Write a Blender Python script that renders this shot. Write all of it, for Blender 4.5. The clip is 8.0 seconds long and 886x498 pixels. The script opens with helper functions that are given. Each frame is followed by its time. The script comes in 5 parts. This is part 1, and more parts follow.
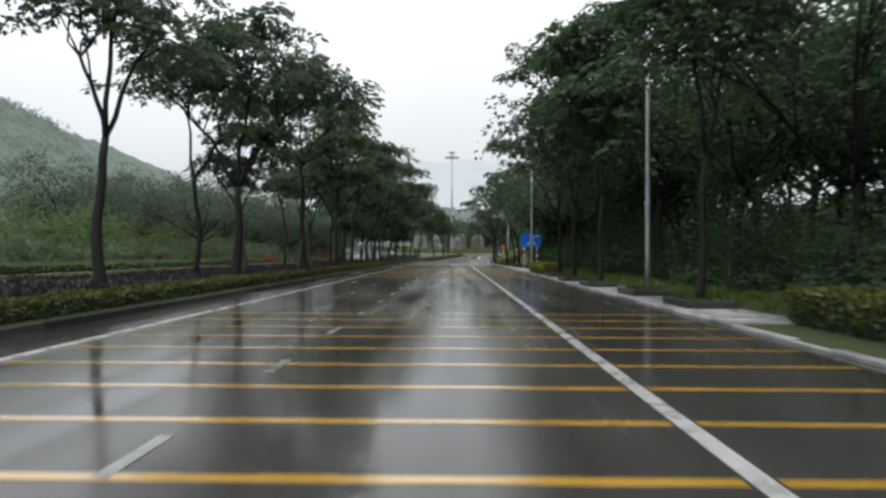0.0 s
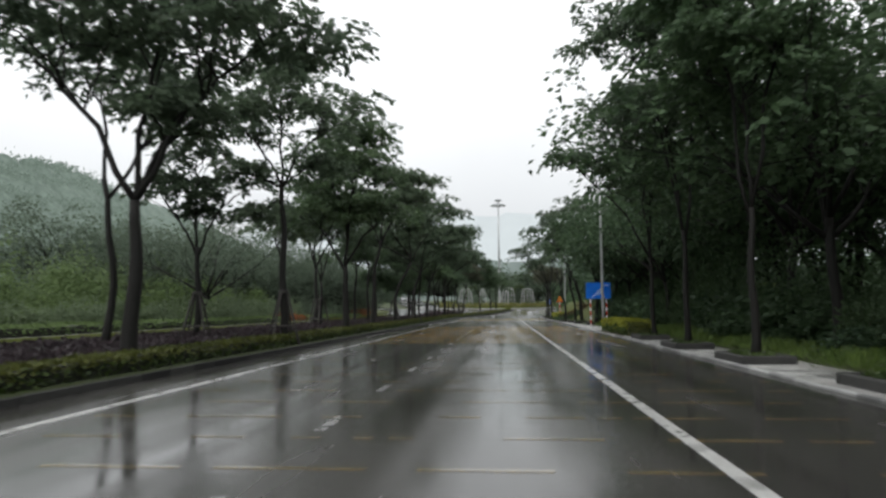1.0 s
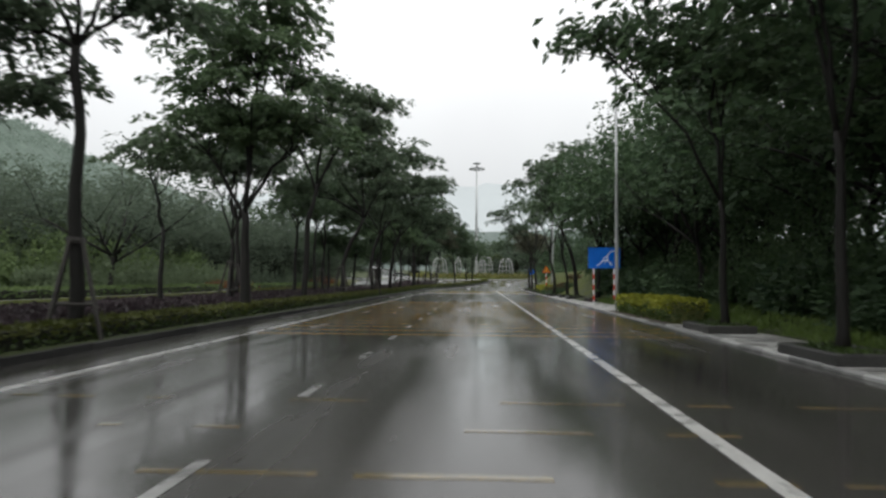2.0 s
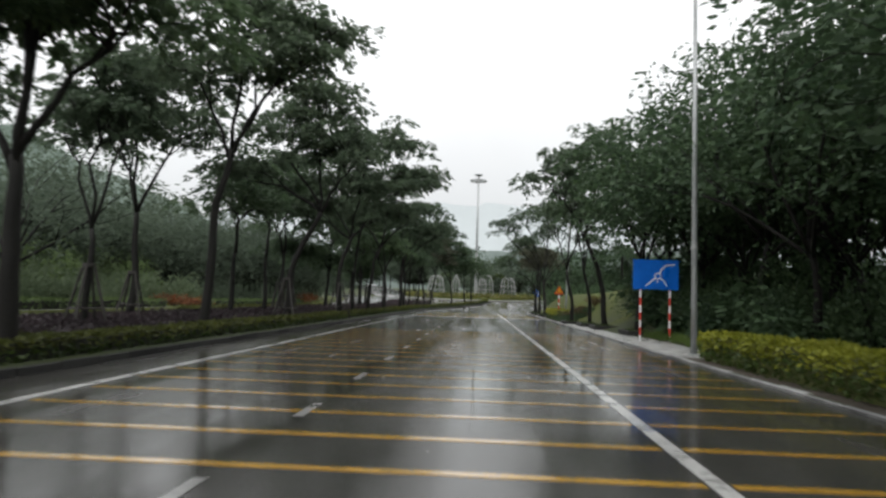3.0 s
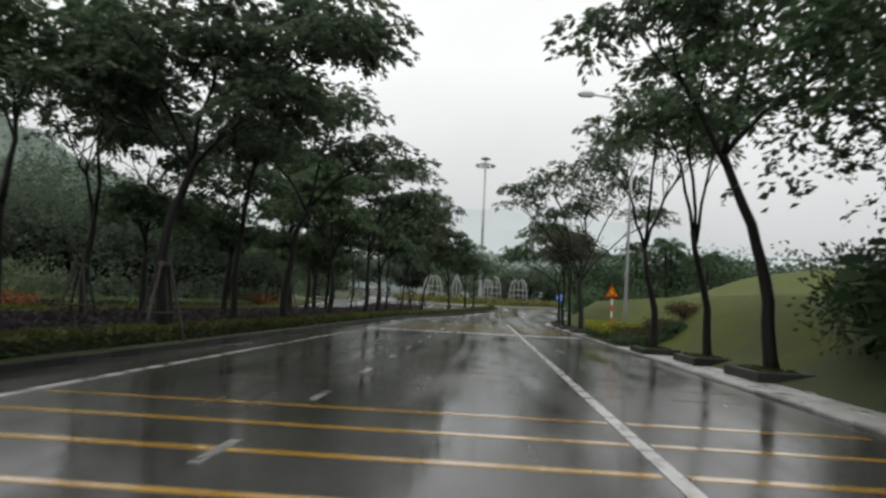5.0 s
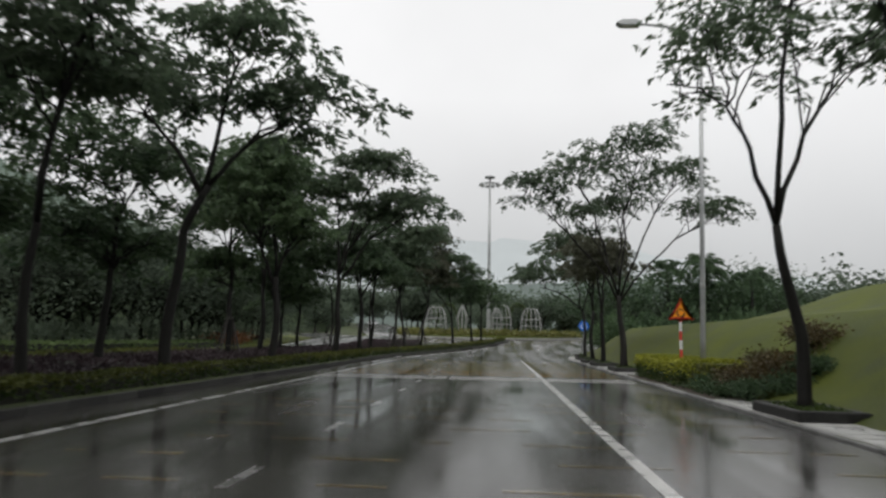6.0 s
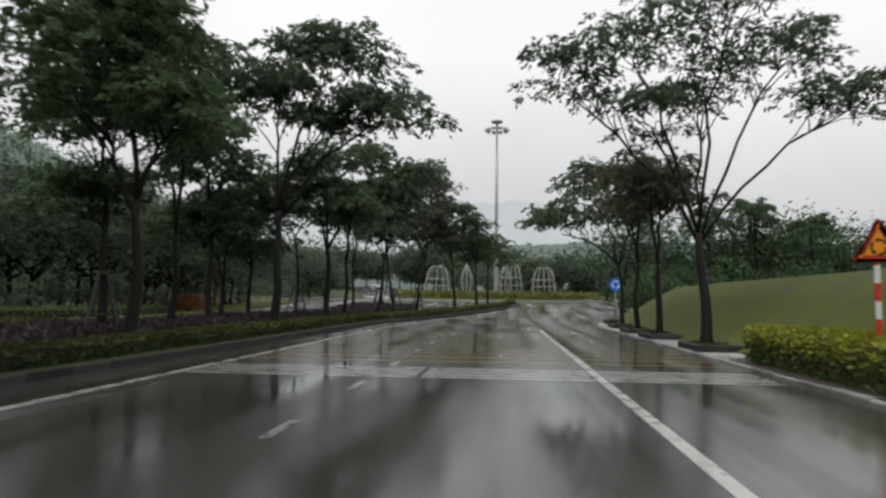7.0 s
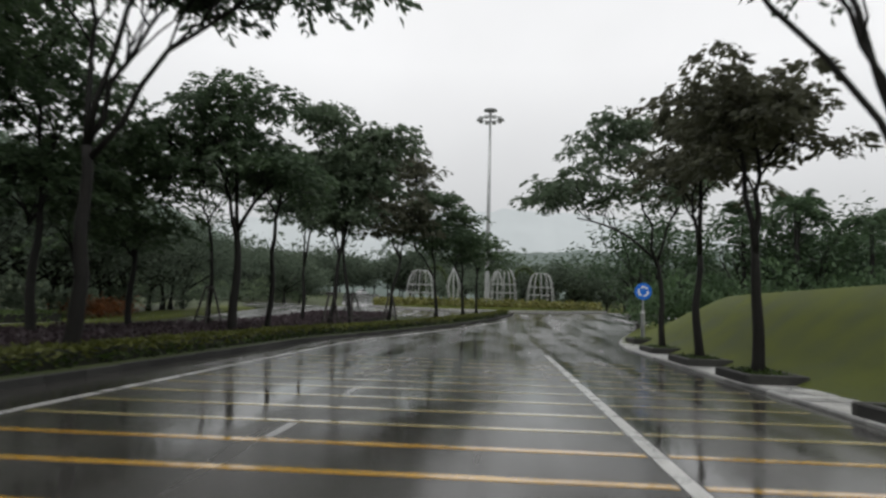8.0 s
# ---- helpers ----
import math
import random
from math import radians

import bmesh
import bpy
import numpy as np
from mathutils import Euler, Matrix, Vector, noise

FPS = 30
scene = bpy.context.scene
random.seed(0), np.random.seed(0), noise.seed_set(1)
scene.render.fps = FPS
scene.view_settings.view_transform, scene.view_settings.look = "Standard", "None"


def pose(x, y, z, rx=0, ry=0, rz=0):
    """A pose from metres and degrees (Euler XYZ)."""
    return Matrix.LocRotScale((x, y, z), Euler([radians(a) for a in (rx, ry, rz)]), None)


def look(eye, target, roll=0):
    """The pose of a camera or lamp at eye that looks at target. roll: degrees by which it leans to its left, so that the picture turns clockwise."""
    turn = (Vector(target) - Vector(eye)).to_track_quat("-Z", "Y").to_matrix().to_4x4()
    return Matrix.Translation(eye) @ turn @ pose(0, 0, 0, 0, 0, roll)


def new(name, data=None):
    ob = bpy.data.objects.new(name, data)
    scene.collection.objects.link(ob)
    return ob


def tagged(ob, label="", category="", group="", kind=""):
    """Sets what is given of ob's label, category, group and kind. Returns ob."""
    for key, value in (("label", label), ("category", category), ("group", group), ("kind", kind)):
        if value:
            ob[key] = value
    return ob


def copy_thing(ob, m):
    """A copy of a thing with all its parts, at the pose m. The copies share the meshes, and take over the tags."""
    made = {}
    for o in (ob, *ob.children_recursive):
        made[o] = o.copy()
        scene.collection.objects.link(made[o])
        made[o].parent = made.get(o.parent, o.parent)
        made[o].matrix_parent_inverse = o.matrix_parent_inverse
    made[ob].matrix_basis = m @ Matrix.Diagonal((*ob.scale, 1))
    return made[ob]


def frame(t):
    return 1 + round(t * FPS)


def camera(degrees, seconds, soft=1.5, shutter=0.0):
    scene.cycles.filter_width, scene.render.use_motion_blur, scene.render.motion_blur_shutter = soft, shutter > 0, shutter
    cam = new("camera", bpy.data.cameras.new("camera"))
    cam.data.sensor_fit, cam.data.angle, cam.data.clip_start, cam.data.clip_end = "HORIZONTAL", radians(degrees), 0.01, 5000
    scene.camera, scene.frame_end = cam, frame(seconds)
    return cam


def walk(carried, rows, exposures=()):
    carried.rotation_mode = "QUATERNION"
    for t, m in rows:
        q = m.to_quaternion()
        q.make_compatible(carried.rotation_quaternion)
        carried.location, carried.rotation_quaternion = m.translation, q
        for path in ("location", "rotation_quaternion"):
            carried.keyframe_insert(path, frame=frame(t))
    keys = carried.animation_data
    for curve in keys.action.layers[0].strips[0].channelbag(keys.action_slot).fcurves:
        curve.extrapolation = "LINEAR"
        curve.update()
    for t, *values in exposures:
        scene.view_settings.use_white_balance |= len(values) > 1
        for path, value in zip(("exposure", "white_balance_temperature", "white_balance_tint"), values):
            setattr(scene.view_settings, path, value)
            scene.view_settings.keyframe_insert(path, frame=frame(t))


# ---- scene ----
cam = camera(66.0, 8.0, soft=2.6, shutter=0.25)
PATH = [
    (0, (0.039, -11.345, 1.189), (0.001, -9.346, 1.204), 0.2),
    (0.5, (0.059, -6.432, 1.221), (-0.091, -4.44, 1.315), -2.0),
    (1, (0.014, -1.486, 1.194), (-0.162, 0.498, 1.37), -0.5),
    (1.5, (-0.064, 3.451, 1.164), (-0.175, 5.446, 1.262), 0.5),
    (1.7, (-0.078, 5.412, 1.164), (-0.188, 7.407, 1.253), 0.4),
    (2.8, (-0.051, 16.097, 1.222), (-0.165, 18.09, 1.343), 0.8),
    (3, (-0.03, 17.993, 1.229), (-0.143, 19.985, 1.375), 1.8),
    (3.5, (0.076, 22.613, 1.229), (-0.018, 24.601, 1.428), 3.0),
    (4, (0.099, 27.214, 1.201), (0.0, 29.192, 1.482), 3.1),
    (4.5, (0.113, 31.83, 1.222), (-0.013, 33.82, 1.374), 2.0),
    (4.7, (0.135, 33.681, 1.219), (0.005, 35.671, 1.37), 3.0),
    (5.8, (0.29, 43.859, 1.191), (0.131, 45.838, 1.43), 1.3),
    (6, (0.286, 45.731, 1.185), (0.126, 47.708, 1.443), 1.1),
    (6.5, (0.188, 50.45, 1.15), (0.034, 52.429, 1.395), 0.3),
    (6.7, (0.177, 52.345, 1.156), (0.018, 54.328, 1.362), -0.3),
    (7, (0.178, 55.186, 1.174), (-0.003, 57.172, 1.325), 0.7),
    (7.5, (0.168, 59.873, 1.202), (-0.003, 61.855, 1.399), 1.5),
    (8, (0.244, 64.474, 1.218), (0.083, 66.46, 1.394), 1.5),
]
# the clip's camera closes a little as the wood falls behind
EXPOSURES = [(0.0, 0.32, 6250, 10), (1.0, 0.34, 6350, 10), (1.5, 0.24, 6420, 10), (2.9, 0.34, 6420, 10), (3.5, 0.32, 6420, 10), (4.7, 0.1, 6480, 10), (6.0, -0.08, 6500, 11), (6.6, -0.12, 6500, 11), (7.5, 0.14, 6490, 11), (8.0, -0.07, 6460, 11)]
walk(cam, [(t, look(eye, target, roll)) for t, eye, target, roll in PATH], EXPOSURES)

# ---- sky and sun: an even, rainy overcast ----
SUN_UP, SUN_ROUND = radians(58), radians(200)
world = bpy.data.worlds.new("rainy_sky")
scene.world = world
world.use_nodes = True
wt = world.node_tree
back = wt.nodes["Background"]
sky = wt.nodes.new("ShaderNodeTexSky")
sky.sky_type, sky.sun_disc, sky.sun_elevation, sky.sun_rotation = "NISHITA", False, SUN_UP, SUN_ROUND
sky.dust_density, sky.air_density = 6.0, 1.0
grey = wt.nodes.new("ShaderNodeHueSaturation")
grey.inputs["Saturation"].default_value, grey.inputs["Value"].default_value = 0.15, 0.10
wt.links.new(sky.outputs[0], grey.inputs["Color"])
co = wt.nodes.new("ShaderNodeTexCoord")
sep = wt.nodes.new("ShaderNodeSeparateXYZ")
wt.links.new(co.outputs["Generated"], sep.inputs[0])
ramp = wt.nodes.new("ShaderNodeValToRGB")
ramp.color_ramp.elements[0].position, ramp.color_ramp.elements[0].color = 0.02, (0.60, 0.62, 0.625, 1)
ramp.color_ramp.elements[1].position, ramp.color_ramp.elements[1].color = 0.34, (1.15, 1.16, 1.16, 1)
wt.links.new(sep.outputs["Z"], ramp.inputs[0])
cloud = wt.nodes.new("ShaderNodeTexNoise")
cloud.inputs["Scale"].default_value, cloud.inputs["Detail"].default_value = 2.2, 5.0
wt.links.new(co.outputs["Generated"], cloud.inputs["Vector"])
band = wt.nodes.new("ShaderNodeMapRange")
band.inputs["To Min"].default_value, band.inputs["To Max"].default_value = 0.83, 1.12
wt.links.new(cloud.outputs["Fac"], band.inputs["Value"])
veil = wt.nodes.new("ShaderNodeMix")
veil.data_type, veil.inputs[0].default_value = "RGBA", 0.9
wt.links.new(grey.outputs[0], veil.inputs[6])
wt.links.new(ramp.outputs[0], veil.inputs[7])
shade = wt.nodes.new("ShaderNodeMix")
shade.data_type, shade.blend_type, shade.inputs[0].default_value = "RGBA", "MULTIPLY", 1.0
wt.links.new(veil.outputs[2], shade.inputs[6])
wt.links.new(band.outputs[0], shade.inputs[7])
wt.links.new(shade.outputs[2], back.inputs[0])
back.inputs[1].default_value = 0.92

sun = new("sun", bpy.data.lights.new("sun", "SUN"))
sun.data.energy, sun.data.angle, sun.data.color = 1.4, radians(45), (1.0, 0.98, 0.95)
sun.matrix_world = look((50 * math.cos(SUN_UP) * math.sin(SUN_ROUND), 50 * math.cos(SUN_UP) * math.cos(SUN_ROUND), 50 * math.sin(SUN_UP)), (0, 0, 0))


# ---- materials ----
def nodes_of(name):
    m = bpy.data.materials.new(name)
    m.use_nodes = True
    return m, m.node_tree, m.node_tree.nodes["Principled BSDF"]


def surface(name, dark, light, rough=(0.5, 0.7), grain=40.0, stain=1.5, bump=0.2, metal=0.0, pieces=False, spec=0.5, film=0.0):
    """Two scales of noise between two colours, roughness that follows the stains, fine relief."""
    m, nt, b = nodes_of(name)
    tc = nt.nodes.new("ShaderNodeTexCoord")
    fine, wide = nt.nodes.new("ShaderNodeTexNoise"), nt.nodes.new("ShaderNodeTexNoise")
    fine.inputs["Scale"].default_value, fine.inputs["Detail"].default_value = grain, 4
    wide.inputs["Scale"].default_value, wide.inputs["Detail"].default_value = stain, 5
    for n in (fine, wide):
        nt.links.new(tc.outputs["Object"], n.inputs["Vector"])
    add = nt.nodes.new("ShaderNodeMath")
    add.operation = "MULTIPLY_ADD"
    nt.links.new(fine.outputs["Fac"], add.inputs[0])
    add.inputs[1].default_value = 0.45
    half = nt.nodes.new("ShaderNodeMath")
    half.operation = "MULTIPLY"
    nt.links.new(wide.outputs["Fac"], half.inputs[0])
    half.inputs[1].default_value = 0.6
    nt.links.new(half.outputs[0], add.inputs[2])
    last = add
    if pieces:
        info = nt.nodes.new("ShaderNodeObjectInfo")
        rnd = nt.nodes.new("ShaderNodeMath")
        rnd.operation = "MULTIPLY_ADD"
        nt.links.new(info.outputs["Random"], rnd.inputs[0])
        rnd.inputs[1].default_value = 0.4
        sub = nt.nodes.new("ShaderNodeMath")
        sub.operation = "SUBTRACT"
        nt.links.new(add.outputs[0], sub.inputs[0])
        sub.inputs[1].default_value = 0.2
        nt.links.new(sub.outputs[0], rnd.inputs[2])
        last = rnd
    r = nt.nodes.new("ShaderNodeValToRGB")
    r.color_ramp.elements[0].position, r.color_ramp.elements[0].color = 0.30, (*dark, 1)
    r.color_ramp.elements[1].position, r.color_ramp.elements[1].color = 0.75, (*light, 1)
    nt.links.new(last.outputs[0], r.inputs[0])
    nt.links.new(r.outputs[0], b.inputs["Base Color"])
    rr = nt.nodes.new("ShaderNodeMapRange")
    rr.inputs["From Min"].default_value, rr.inputs["From Max"].default_value = 0.3, 0.7
    rr.inputs["To Min"].default_value, rr.inputs["To Max"].default_value = rough
    nt.links.new(wide.outputs["Fac"], rr.inputs["Value"])
    nt.links.new(rr.outputs[0], b.inputs["Roughness"])
    b.inputs["Metallic"].default_value = metal
    b.inputs["Specular IOR Level"].default_value = spec
    if film:
        b.inputs["Coat Weight"].default_value, b.inputs["Coat Roughness"].default_value, b.inputs["Coat IOR"].default_value = film, 0.09, 1.33
    if bump:
        bp = nt.nodes.new("ShaderNodeBump")
        bp.inputs["Strength"].default_value, bp.inputs["Distance"].default_value = bump, 0.01
        nt.links.new(fine.outputs["Fac"], bp.inputs["Height"])
        nt.links.new(bp.outputs[0], b.inputs["Normal"])
    return m


def foliage(name, dark, light, rough=0.42, through_light=0.25):
    """Wet leaves: every leaf has a tone of its own, some light shines through."""
    m, nt, b = nodes_of(name)
    geo = nt.nodes.new("ShaderNodeNewGeometry")
    info = nt.nodes.new("ShaderNodeObjectInfo")
    tc = nt.nodes.new("ShaderNodeTexCoord")
    clump = nt.nodes.new("ShaderNodeTexNoise")
    clump.inputs["Scale"].default_value = 0.7
    nt.links.new(tc.outputs["Object"], clump.inputs["Vector"])
    mixv = nt.nodes.new("ShaderNodeMath")
    mixv.operation = "MULTIPLY_ADD"
    nt.links.new(geo.outputs["Random Per Island"], mixv.inputs[0])
    mixv.inputs[1].default_value = 0.26
    two = nt.nodes.new("ShaderNodeMath")
    two.operation = "MULTIPLY_ADD"
    nt.links.new(clump.outputs["Fac"], two.inputs[0])
    two.inputs[1].default_value = 0.9
    three = nt.nodes.new("ShaderNodeMath")
    three.operation = "MULTIPLY_ADD"
    nt.links.new(info.outputs["Random"], three.inputs[0])
    three.inputs[1].default_value, three.inputs[2].default_value = 0.25, -0.18
    nt.links.new(three.outputs[0], two.inputs[2])
    nt.links.new(two.outputs[0], mixv.inputs[2])
    r = nt.nodes.new("ShaderNodeValToRGB")
    r.color_ramp.elements[0].position, r.color_ramp.elements[0].color = 0.2, (*dark, 1)
    r.color_ramp.elements[1].position, r.color_ramp.elements[1].color = 0.85, (*light, 1)
    nt.links.new(mixv.outputs[0], r.inputs[0])
    nt.links.new(r.outputs[0], b.inputs["Base Color"])
    b.inputs["Roughness"].default_value = rough
    b.inputs["Specular IOR Level"].default_value = 0.3
    tl = nt.nodes.new("ShaderNodeBsdfTranslucent")
    nt.links.new(r.outputs[0], tl.inputs["Color"])
    ms = nt.nodes.new("ShaderNodeMixShader")
    ms.inputs[0].default_value = through_light
    nt.links.new(b.outputs[0], ms.inputs[1])
    nt.links.new(tl.outputs[0], ms.inputs[2])
    nt.links.new(ms.outputs[0], nt.nodes["Material Output"].inputs["Surface"])
    return m


def wet_road(name, dark, light, rough):
    """Dark asphalt under a thin, uneven film of rain water."""
    m, nt, b = nodes_of(name)
    tc = nt.nodes.new("ShaderNodeTexCoord")
    mp = nt.nodes.new("ShaderNodeMapping")
    mp.inputs["Scale"].default_value = (1.0, 0.22, 1.0)
    nt.links.new(tc.outputs["Object"], mp.inputs[0])
    film, grit, drops = (nt.nodes.new("ShaderNodeTexNoise") for _ in range(3))
    film.inputs["Scale"].default_value, film.inputs["Detail"].default_value = 0.9, 6
    grit.inputs["Scale"].default_value, grit.inputs["Detail"].default_value = 120, 3
    drops.inputs["Scale"].default_value, drops.inputs["Detail"].default_value = 14, 2
    nt.links.new(mp.outputs[0], film.inputs["Vector"])
    nt.links.new(tc.outputs["Object"], grit.inputs["Vector"])
    nt.links.new(tc.outputs["Object"], drops.inputs["Vector"])
    r = nt.nodes.new("ShaderNodeValToRGB")
    r.color_ramp.elements[0].position, r.color_ramp.elements[0].color = 0.3, (*dark, 1)
    r.color_ramp.elements[1].position, r.color_ramp.elements[1].color = 0.7, (*light, 1)
    mixf = nt.nodes.new("ShaderNodeMath")
    mixf.operation = "MULTIPLY_ADD"
    nt.links.new(grit.outputs["Fac"], mixf.inputs[0])
    mixf.inputs[1].default_value = 0.5
    hf = nt.nodes.new("ShaderNodeMath")
    hf.operation = "MULTIPLY"
    hf.inputs[1].default_value = 0.5
    nt.links.new(film.outputs["Fac"], hf.inputs[0])
    nt.links.new(hf.outputs[0], mixf.inputs[2])
    nt.links.new(mixf.outputs[0], r.inputs[0])
    nt.links.new(r.outputs[0], b.inputs["Base Color"])
    rr = nt.nodes.new("ShaderNodeMapRange")
    rr.inputs["From Min"].default_value, rr.inputs["From Max"].default_value = 0.35, 0.65
    rr.inputs["To Min"].default_value, rr.inputs["To Max"].default_value = rough
    nt.links.new(film.outputs["Fac"], rr.inputs["Value"])
    nt.links.new(rr.outputs[0], b.inputs["Roughness"])
    b.inputs["IOR"].default_value = 1.42
    # worn wheel tracks run along the lanes and hold less water
    lane = nt.nodes.new("ShaderNodeMapping")
    lane.inputs["Scale"].default_value = (1.5, 0.02, 1.0)
    nt.links.new(tc.outputs["Object"], lane.inputs[0])
    track = nt.nodes.new("ShaderNodeTexNoise")
    track.inputs["Scale"].default_value, track.inputs["Detail"].default_value = 1.0, 3
    nt.links.new(lane.outputs[0], track.inputs["Vector"])
    swing = nt.nodes.new("ShaderNodeMapRange")
    swing.inputs["From Min"].default_value, swing.inputs["From Max"].default_value = 0.35, 0.65
    swing.inputs["To Min"].default_value, swing.inputs["To Max"].default_value = -0.045, 0.10
    nt.links.new(track.outputs["Fac"], swing.inputs["Value"])
    both = nt.nodes.new("ShaderNodeMath")
    both.operation = "ADD"
    nt.links.new(rr.outputs[0], both.inputs[0])
    nt.links.new(swing.outputs[0], both.inputs[1])
    nt.links.new(both.outputs[0], b.inputs["Roughness"])
    bp = nt.nodes.new("ShaderNodeBump")
    bp.inputs["Strength"].default_value, bp.inputs["Distance"].default_value = 0.06, 0.01
    nt.links.new(drops.outputs["Fac"], bp.inputs["Height"])
    nt.links.new(bp.outputs[0], b.inputs["Normal"])
    return m


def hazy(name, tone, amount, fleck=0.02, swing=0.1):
    """Far ground seen through rain: the mist in front of it is painted in as emission."""
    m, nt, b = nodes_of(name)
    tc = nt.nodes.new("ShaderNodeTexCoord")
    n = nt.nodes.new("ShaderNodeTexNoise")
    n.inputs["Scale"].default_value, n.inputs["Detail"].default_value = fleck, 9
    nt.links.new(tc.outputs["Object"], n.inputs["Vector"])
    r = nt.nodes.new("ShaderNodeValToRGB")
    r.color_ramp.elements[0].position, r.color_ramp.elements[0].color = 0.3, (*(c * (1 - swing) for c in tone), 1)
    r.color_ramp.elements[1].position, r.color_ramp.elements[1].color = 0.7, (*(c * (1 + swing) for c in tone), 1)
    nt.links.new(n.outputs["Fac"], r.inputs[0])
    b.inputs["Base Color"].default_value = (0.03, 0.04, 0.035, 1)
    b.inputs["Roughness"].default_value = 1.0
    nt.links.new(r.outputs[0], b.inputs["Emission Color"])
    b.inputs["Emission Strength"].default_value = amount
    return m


M_ROAD = wet_road("wet_asphalt", (0.024, 0.0235, 0.0215), (0.062, 0.060, 0.055), (0.085, 0.22))
M_WHITE = surface("worn_white_paint", (0.22, 0.22, 0.21), (0.62, 0.62, 0.60), (0.2, 0.4), 30, 2.5, 0.1, film=0.45)
M_DASH = surface("faded_white_paint", (0.06, 0.06, 0.058), (0.32, 0.32, 0.31), (0.2, 0.4), 12, 3.0, 0.1, film=0.45)
M_YELLOW = surface("yellow_road_paint", (0.36, 0.19, 0.022), (0.60, 0.36, 0.055), (0.07, 0.24), 30, 2.0, 0.1, film=1.0)
# yellow paint whitened so that its colour holds the sky's wet reflection
M_SHEENYELLOW = surface("sheen_paled_yellow_paint", (0.24, 0.20, 0.09), (0.55, 0.46, 0.22), (0.07, 0.24), 25, 2.0, 0.1, film=1.0)
M_OLDYELLOW = surface("worn_yellow_road_paint", (0.045, 0.043, 0.035), (0.21, 0.155, 0.06), (0.06, 0.22), 25, 3.0, 0.1, film=0.25)
M_KERB = surface("wet_concrete_kerb", (0.08, 0.08, 0.078), (0.34, 0.34, 0.33), (0.3, 0.55), 30, 2, 0.5, pieces=True)
# pale stone and gravel, lightened further to hold the wet gleam in the colour
M_PAVER = surface("pale_stone_paver", (0.07, 0.07, 0.066), (0.46, 0.46, 0.44), (0.2, 0.5), 45, 2.2, 0.6, pieces=True)
M_GRAVEL = surface("wet_pale_gravel", (0.08, 0.08, 0.075), (0.50, 0.49, 0.47), (0.25, 0.55), 22, 1.3, 1.0)
M_STONE = surface("dark_wet_stone", (0.02, 0.02, 0.02), (0.060, 0.060, 0.056), (0.55, 0.8), 30, 4, 0.5, pieces=True, spec=0.2)
M_SOIL = surface("wet_soil", (0.02, 0.016, 0.012), (0.06, 0.045, 0.03), (0.5, 0.8), 30, 2, 0.6)
M_LAWN = surface("rain_soaked_lawn", (0.024, 0.036, 0.004), (0.098, 0.116, 0.015), (0.7, 0.9), 32, 0.9, 1.0, spec=0.25)
M_GROUND = surface("weedy_ground", (0.02, 0.03, 0.010), (0.06, 0.075, 0.025), (0.6, 0.9), 12, 0.4, 0.9, spec=0.3)
M_BARK = surface("wet_bark", (0.006, 0.0056, 0.005), (0.019, 0.0178, 0.0155), (0.55, 0.8), 25, 3, 0.9, spec=0.25)
M_STAKE = surface("weathered_timber_stake", (0.012, 0.011, 0.010), (0.042, 0.037, 0.031), (0.5, 0.7), 30, 4, 0.4)
M_STEEL = surface("galvanised_steel", (0.24, 0.25, 0.25), (0.42, 0.43, 0.43), (0.3, 0.5), 20, 3, 0.05, metal=0.6)
M_PALE = surface("pale_painted_steel", (0.20, 0.21, 0.205), (0.36, 0.37, 0.36), (0.35, 0.5), 20, 3, 0.05)
M_RED = surface("red_sign_paint", (0.42, 0.03, 0.02), (0.60, 0.06, 0.04), (0.3, 0.4), 20, 3, 0.0)
M_ORANGE = surface("orange_sign_face", (0.75, 0.24, 0.01), (0.90, 0.34, 0.02), (0.3, 0.4), 20, 3, 0.0)
M_BLUE = surface("blue_sign_face", (0.0, 0.10, 0.50), (0.01, 0.16, 0.66), (0.25, 0.35), 10, 2, 0.0)
M_SIGNWHITE = surface("white_sign_film", (0.62, 0.63, 0.64), (0.78, 0.79, 0.80), (0.3, 0.4), 20, 3, 0.0)
M_BLACK = surface("black_sign_film", (0.015, 0.015, 0.015), (0.03, 0.03, 0.03), (0.3, 0.4), 20, 3, 0.0)
M_LAMP = surface("lamp_glass", (0.55, 0.56, 0.55), (0.7, 0.7, 0.7), (0.15, 0.25), 10, 2, 0.0)
M_CARWHITE = surface("white_car_paint", (0.62, 0.63, 0.64), (0.72, 0.73, 0.74), (0.12, 0.2), 8, 1, 0.0)
M_CARGLASS = surface("dark_car_glass", (0.01, 0.012, 0.014), (0.02, 0.022, 0.025), (0.05, 0.1), 8, 1, 0.0)
M_TYRE = surface("tyre_rubber", (0.012, 0.012, 0.012), (0.03, 0.03, 0.03), (0.6, 0.8), 40, 4, 0.2)
M_LEAF = foliage("street_tree_leaves", (0.056, 0.085, 0.055), (0.126, 0.172, 0.104), 0.5, 0.55)
M_LEAFDARK = foliage("dense_tree_leaves", (0.042, 0.070, 0.040), (0.100, 0.152, 0.072), 0.5, 0.48)
M_WOOD = foliage("woodland_leaves", (0.034, 0.062, 0.035), (0.086, 0.140, 0.064), 0.6, 0.38)
M_BROWNLEAF = foliage("brownish_tree_leaves", (0.060, 0.066, 0.042), (0.115, 0.118, 0.078), 0.5, 0.45)
M_EDGE = foliage("wood_edge_leaves", (0.036, 0.064, 0.034), (0.088, 0.140, 0.060), 0.6, 0.4)
